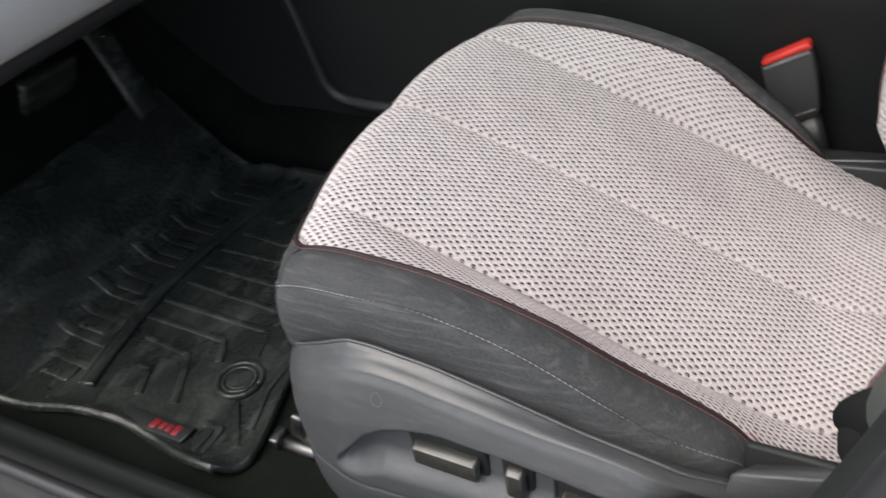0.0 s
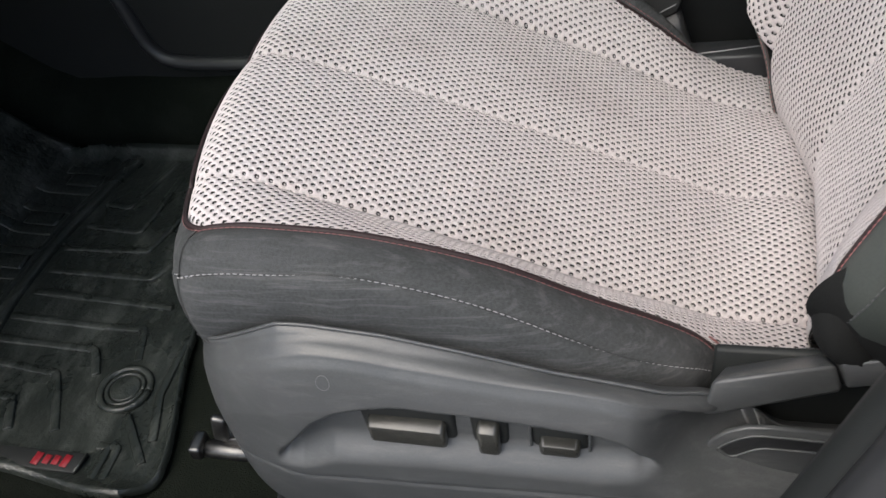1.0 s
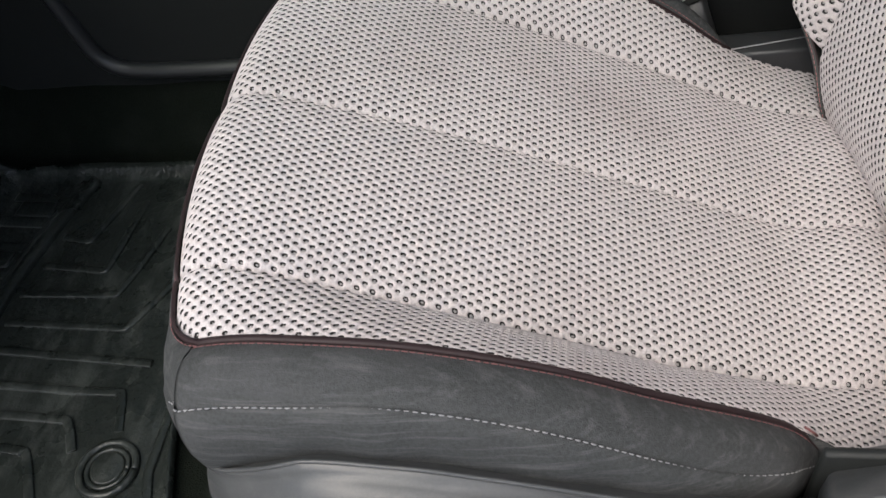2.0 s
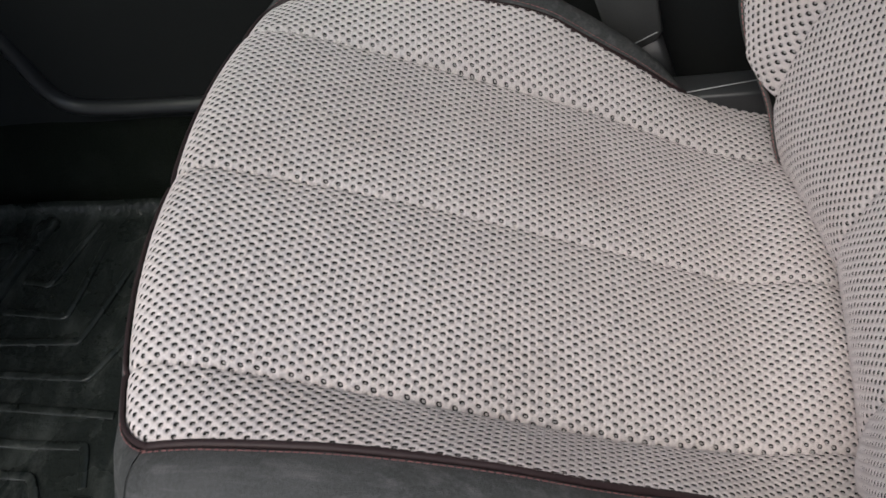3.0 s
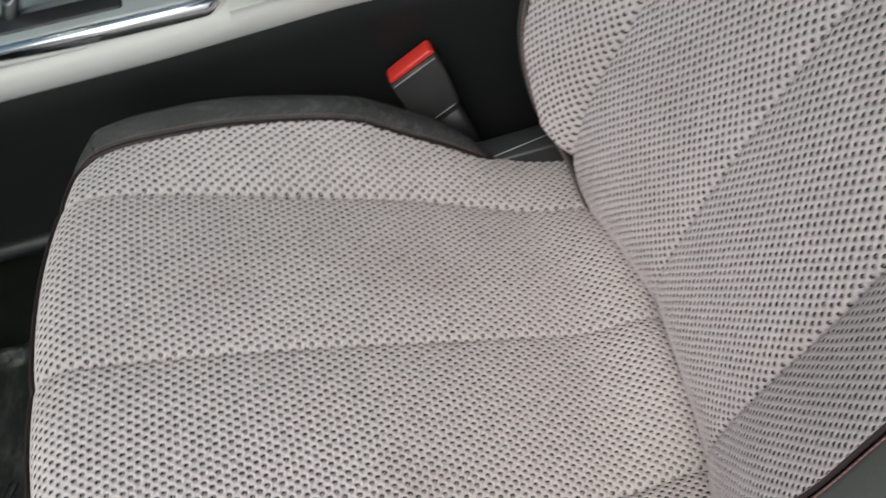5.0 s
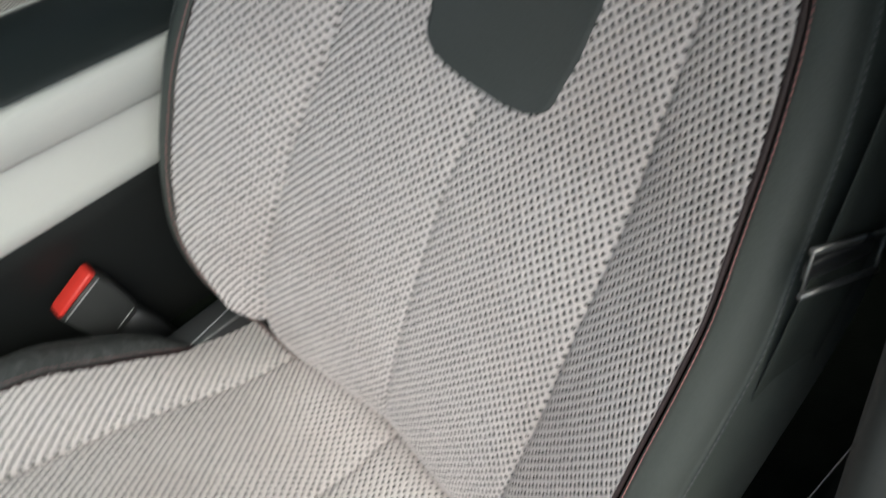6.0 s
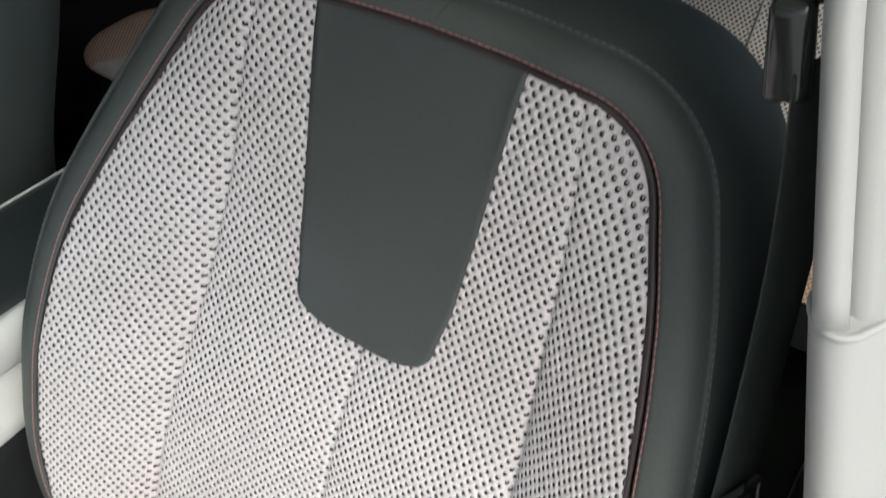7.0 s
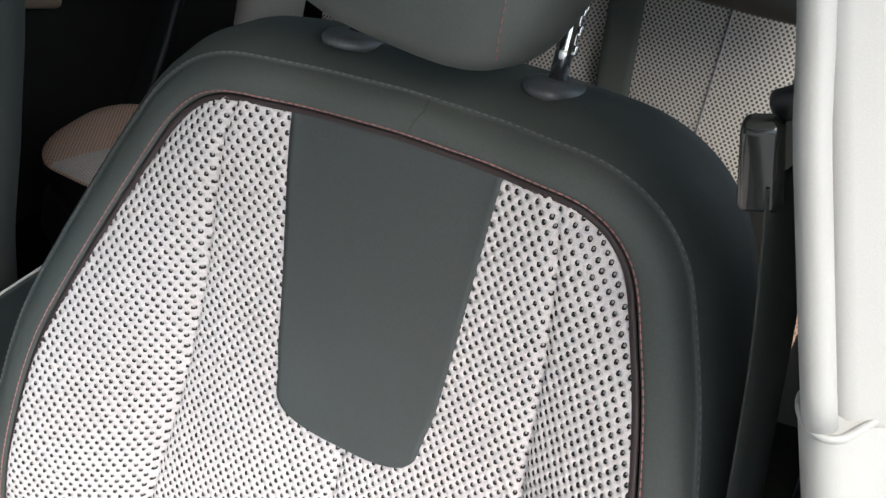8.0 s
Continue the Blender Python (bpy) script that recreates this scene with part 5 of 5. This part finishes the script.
def woven(name, rows, parent, label="", cloth=SHADED_HOLED):
    v, f = sheet(rows)
    me = mesh_of(name, v, f, cloth)
    uvl = me.uv_layers.new(name="weave")
    a = np.asarray(rows, float)
    du = np.concatenate([[0], np.cumsum(np.linalg.norm(np.diff(a[:, 0], axis=0), axis=1))])
    dv = np.concatenate([[0], np.cumsum(np.linalg.norm(np.diff(a[0], axis=0), axis=1))])
    nv = a.shape[1]
    for poly in me.polygons:
        for li, vi in zip(poly.loop_indices, poly.vertices):
            uvl.data[li].uv = (du[vi // nv], dv[vi % nv])
    return put(name, me, parent, label)


def pad(x0, x1, y0, y1, fn, n=24, m=60):
    return [[(x, y, fn(x, y)) for y in np.linspace(y0, y1, m)] for x in np.linspace(x0, x1, n)]


def rounded_plan(x0, x1, y0, y1, r, n=9):
    out = []
    for cx, cy, a0 in ((x1 - r, y1 - r, 0), (x0 + r, y1 - r, 90), (x0 + r, y0 + r, 180), (x1 - r, y0 + r, 270)):
        out += [(cx + r * math.cos(radians(a0 + 90 * k / n)), cy + r * math.sin(radians(a0 + 90 * k / n))) for k in range(n + 1)]
    return out


def pad_ring(levels, plan):
    """Rings of a pad: each level shrinks the plan inwards and sits at a height."""
    cx, cy = (sum(p[a] for p in plan) / len(plan) for a in (0, 1))
    xs_, ys_ = [p[0] for p in plan], [p[1] for p in plan]
    hx, hy = (max(xs_) - min(xs_)) / 2, (max(ys_) - min(ys_)) / 2
    return [[(cx + (x - cx) * max(0.0, 1 - inset / hx), cy + (y - cy) * max(0.0, 1 - inset / hy), z) for x, y in plan] for inset, z in levels]


def planar_weave(name, rings, cloth, label):
    v, f = sheet(rings, closed_v=True)
    me = mesh_of(name, v, f, cloth)
    uvl = me.uv_layers.new(name="weave")
    for poly in me.polygons:
        for li, vi in zip(poly.loop_indices, poly.vertices):
            c = me.vertices[vi].co
            uvl.data[li].uv = (c.x - c.z, c.y)
    return put(name, me, bench, label)


seat_plan = rounded_plan(0.978, 1.190, 0.062, 1.150, 0.085)
base_plan = rounded_plan(0.960, 1.200, 0.030, 1.215, 0.11)
planar_weave("cushion", pad_ring([(0.0, 0.352), (0.004, 0.356), (0.018, 0.361), (0.05, 0.364), (0.10, 0.365), (0.1055, 0.365)], seat_plan), TAN_HOLED, "tan woven mesh with dark holes")
planar_weave("front_band", pad_ring([(0.006, 0.245), (0.000, 0.268), (-0.003, 0.302), (-0.002, 0.338), (0.0, 0.352)], seat_plan), DARK_TRIM, "dark vinyl band round the cushion")
rows = []
for y in np.linspace(0.10, 1.072, 60):  # the insert ends in a slant at the outer side
    back = min(1.13, 0.985 + 1.30 * (1.072 - y) + 0.004)
    rows.append([(x, y, float(np.interp(x - 0.978, [0.0, 0.004, 0.018, 0.05, 0.1], [0.354, 0.358, 0.363, 0.366, 0.367])) + 0.003 * math.sin(math.pi * k) ** 0.5) for k, x in zip(np.linspace(0, 1, 14), np.linspace(0.980, back, 14))])
woven("cushion_insert", rows, bench, "pale woven mesh insert", PALE_HOLED)
v_, f_ = sheet(pad_ring([(0.04, 0.045), (0.004, 0.10), (0.0, 0.20), (0.012, 0.240), (0.035, 0.256), (0.09, 0.262)], base_plan), closed_v=True)
put("base", mesh_of("base", v_, f_, DARK_TRIM), bench)
woven("cushion_end", pad(1.232, 1.272, -0.014, 0.050, lambda x, y: 0.280 + 3.0 * (x - 1.232)), bench, "tan woven mesh by the door", TAN_HOLED)


def rear_back(y, s):
    return (1.25 + 0.20 * s - 0.015 * abs(math.sin(y * 9.0)) ** 0.5, y, 0.24 + 0.56 * s)


woven("backrest", [[rear_back(y, s) for y in np.linspace(0.10, 0.80, 60)] for s in np.linspace(0, 1, 20)], bench, "pale woven mesh, darkened for its shade, with dark holes")
v_, f_ = sheet([[(1.452, y, 0.790), (1.47, y, 0.81), (1.56, y, 0.81), (1.58, y, 0.2)] for y in (-0.10, 1.22)])
put("back_top", mesh_of("back_top", v_, f_, VINYL), bench)
rows = [[(1.25 + 0.20 * s - 0.02 * math.sin(math.pi * a) - 0.004, 0.10 - 0.21 * a, 0.20 + 0.60 * s) for a in np.linspace(0, 1, 10)] for s in np.linspace(0, 1, 16)]
v_, f_ = sheet(rows)
put("back_bolster", mesh_of("back_bolster", v_, f_, DARK_TRIM), bench, "dark side bolster by the door")
v_, f_ = sheet([[(1.42 + 0.20 * s - 0.05 * math.sin(math.pi * a) ** 0.7 * math.sin(math.pi * (0.08 + 0.9 * s)) ** 0.5, 0.93 + 0.15 * a, 0.405 + 0.39 * s) for a in np.linspace(0, 1, 14)] for s in np.linspace(0, 1, 16)])
put("back_bolster", mesh_of("back_bolster", v_, f_, BEIGE), bench, "beige bolster of the far rear seat")
part("rear_headrest", rbox((0.09, 0.22, 0.16), (1.33, 0.165, 0.800), 0.035, 5, (0, 15, 0)), DARK_TRIM, bench)
part("back_seam", rod([tuple(Vector(rear_back(0.186 + 0.010 * s, s)) - Vector((0.0006, 0, 0))) for s in np.linspace(0, 1, 16)], 0.0016, 6), DARK_THREAD, bench, "dark seam up the woven back")
rbelt = thing("rear_belt", "dark woven rear seat belt across the bench backrest", "seat belt")
v_, f_ = strap_mesh([tuple(Vector(rear_back(0.27, 0.02)) - Vector((0.02, 0, 0))), tuple(Vector(rear_back(0.30, 0.4)) - Vector((0.022, 0, 0))), tuple(Vector(rear_back(0.338, 1.0)) - Vector((0.022, 0, 0)))], (0, 1, 0), 0.024, 0.001)
put("webbing", mesh_of("webbing", v_, f_, WEBBING), rbelt)

# ---- shell of the car ----
# The headliner is unseen and kept pale to bounce light into the rear.
structure(part("roof", rbox((2.0, 1.60, 0.05), (1.10, 0.62, 1.42), 0.01), ROOFING), "pale grey headliner under the roof", "ceiling")
for px, py in ((0.16, 1.40), (1.98, 1.40), (1.98, -0.16), (0.95, 1.40)):
    structure(part("roof_post", rod([(px - (0.55 if px < 0.5 else 0.0), py, 0.62), (px, py + (0.0 if py > 0 else 0.03), 1.40)], 0.035, 10), DARK_TRIM), "dark window post holding the roof", "pillar")
structure(part("wall_far", rbox((3.2, 0.06, 0.86), (0.55, 1.43, 0.27), 0.02), DARK_INTERIOR), "dark door panels on the far side", "door panel")
structure(part("wall_rear", rbox((0.06, 1.6, 0.95), (2.05, 0.62, 0.42), 0.02), DARK_INTERIOR), "dark rear panel behind the bench", "rear panel")
structure(part("wall_front", rbox((0.06, 1.7, 1.1), (-1.06, 0.62, 0.25), 0.02), DARK_TRIM), "dark bulkhead before the pedals", "bulkhead")
structure(part("rear_door", rbox((1.20, 0.06, 0.85), (1.42, -0.22, 0.30), 0.02), DARK_TRIM), "closed rear door with dark lining", "door panel")
structure(part("window_frame", rbox((3.2, 0.05, 0.06), (0.55, 1.415, 0.72), 0.015), BLACK_PLASTIC), "black window ledge on the far side", "window ledge")
TAN_TRIM = material("tan_trim", (0.34, 0.25, 0.18), 0.6, grain=(800, 0.1), stain=(9, 0.15, (0.28, 0.2, 0.15)), bump=(1500, 0.25, 0.0003))
door_rest = thing("rear_door_armrest", "tan armrest on the far rear door", "armrest")
part("pad", rbox((0.11, 0.07, 0.055), (1.222, 1.375, 0.476), 0.015, 4, (0, 23, 0)), TAN_TRIM, door_rest)

# ---- unseen windows, tinted to cut the light that comes in ----
def light_cut_glass(name, tint):
    m = bpy.data.materials.new(name)
    m.use_nodes = True
    tn = m.node_tree
    clear = tn.nodes.new("ShaderNodeBsdfTransparent")
    clear.inputs["Color"].default_value = (*tint, 1)
    shine = tn.nodes.new("ShaderNodeBsdfGlossy")
    shine.inputs["Roughness"].default_value = 0.02
    blend = tn.nodes.new("ShaderNodeMixShader")
    fres = tn.nodes.new("ShaderNodeFresnel")
    tn.links.new(fres.outputs[0], blend.inputs["Fac"])
    tn.links.new(clear.outputs[0], blend.inputs[1])
    tn.links.new(shine.outputs[0], blend.inputs[2])
    tn.links.new(blend.outputs[0], tn.nodes["Material Output"].inputs["Surface"])
    return m


# Added tints that dim light from the far side, rear and front.
UNSEEN_TINT = light_cut_glass("unseen_tinted_glass", (0.34, 0.37, 0.35))
WINDSCREEN = light_cut_glass("unseen_windscreen", (0.72, 0.78, 0.75))
for size, at, what in (((2.55, 0.004, 0.66), (0.80, 1.405, 1.075), "far side"), ((0.004, 1.50, 0.55), (2.05, 0.62, 1.15), "rear"), ((0.004, 1.46, 1.02), (-0.43, 0.62, 1.155), "front")):
    structure(part("light_cut_glass", rbox(size, at, 0.0015, 1, (0, 63, 0) if what == "front" else None), WINDSCREEN if what == "front" else UNSEEN_TINT), ("unseen green-tinted windscreen that cuts light from the " if what == "front" else "unseen dark glass that cuts light from the ") + what, "window")
structure(part("pillar_far", rod([(1.30, 1.385, 0.05), (1.39, 1.385, 0.148), (1.464, 1.385, 0.235), (1.542, 1.385, 0.332), (1.80, 1.385, 0.64)], 0.012, 10, wide=0.040), BLACK_PLASTIC), "dark sloping trim on the far rear door", "door panel")
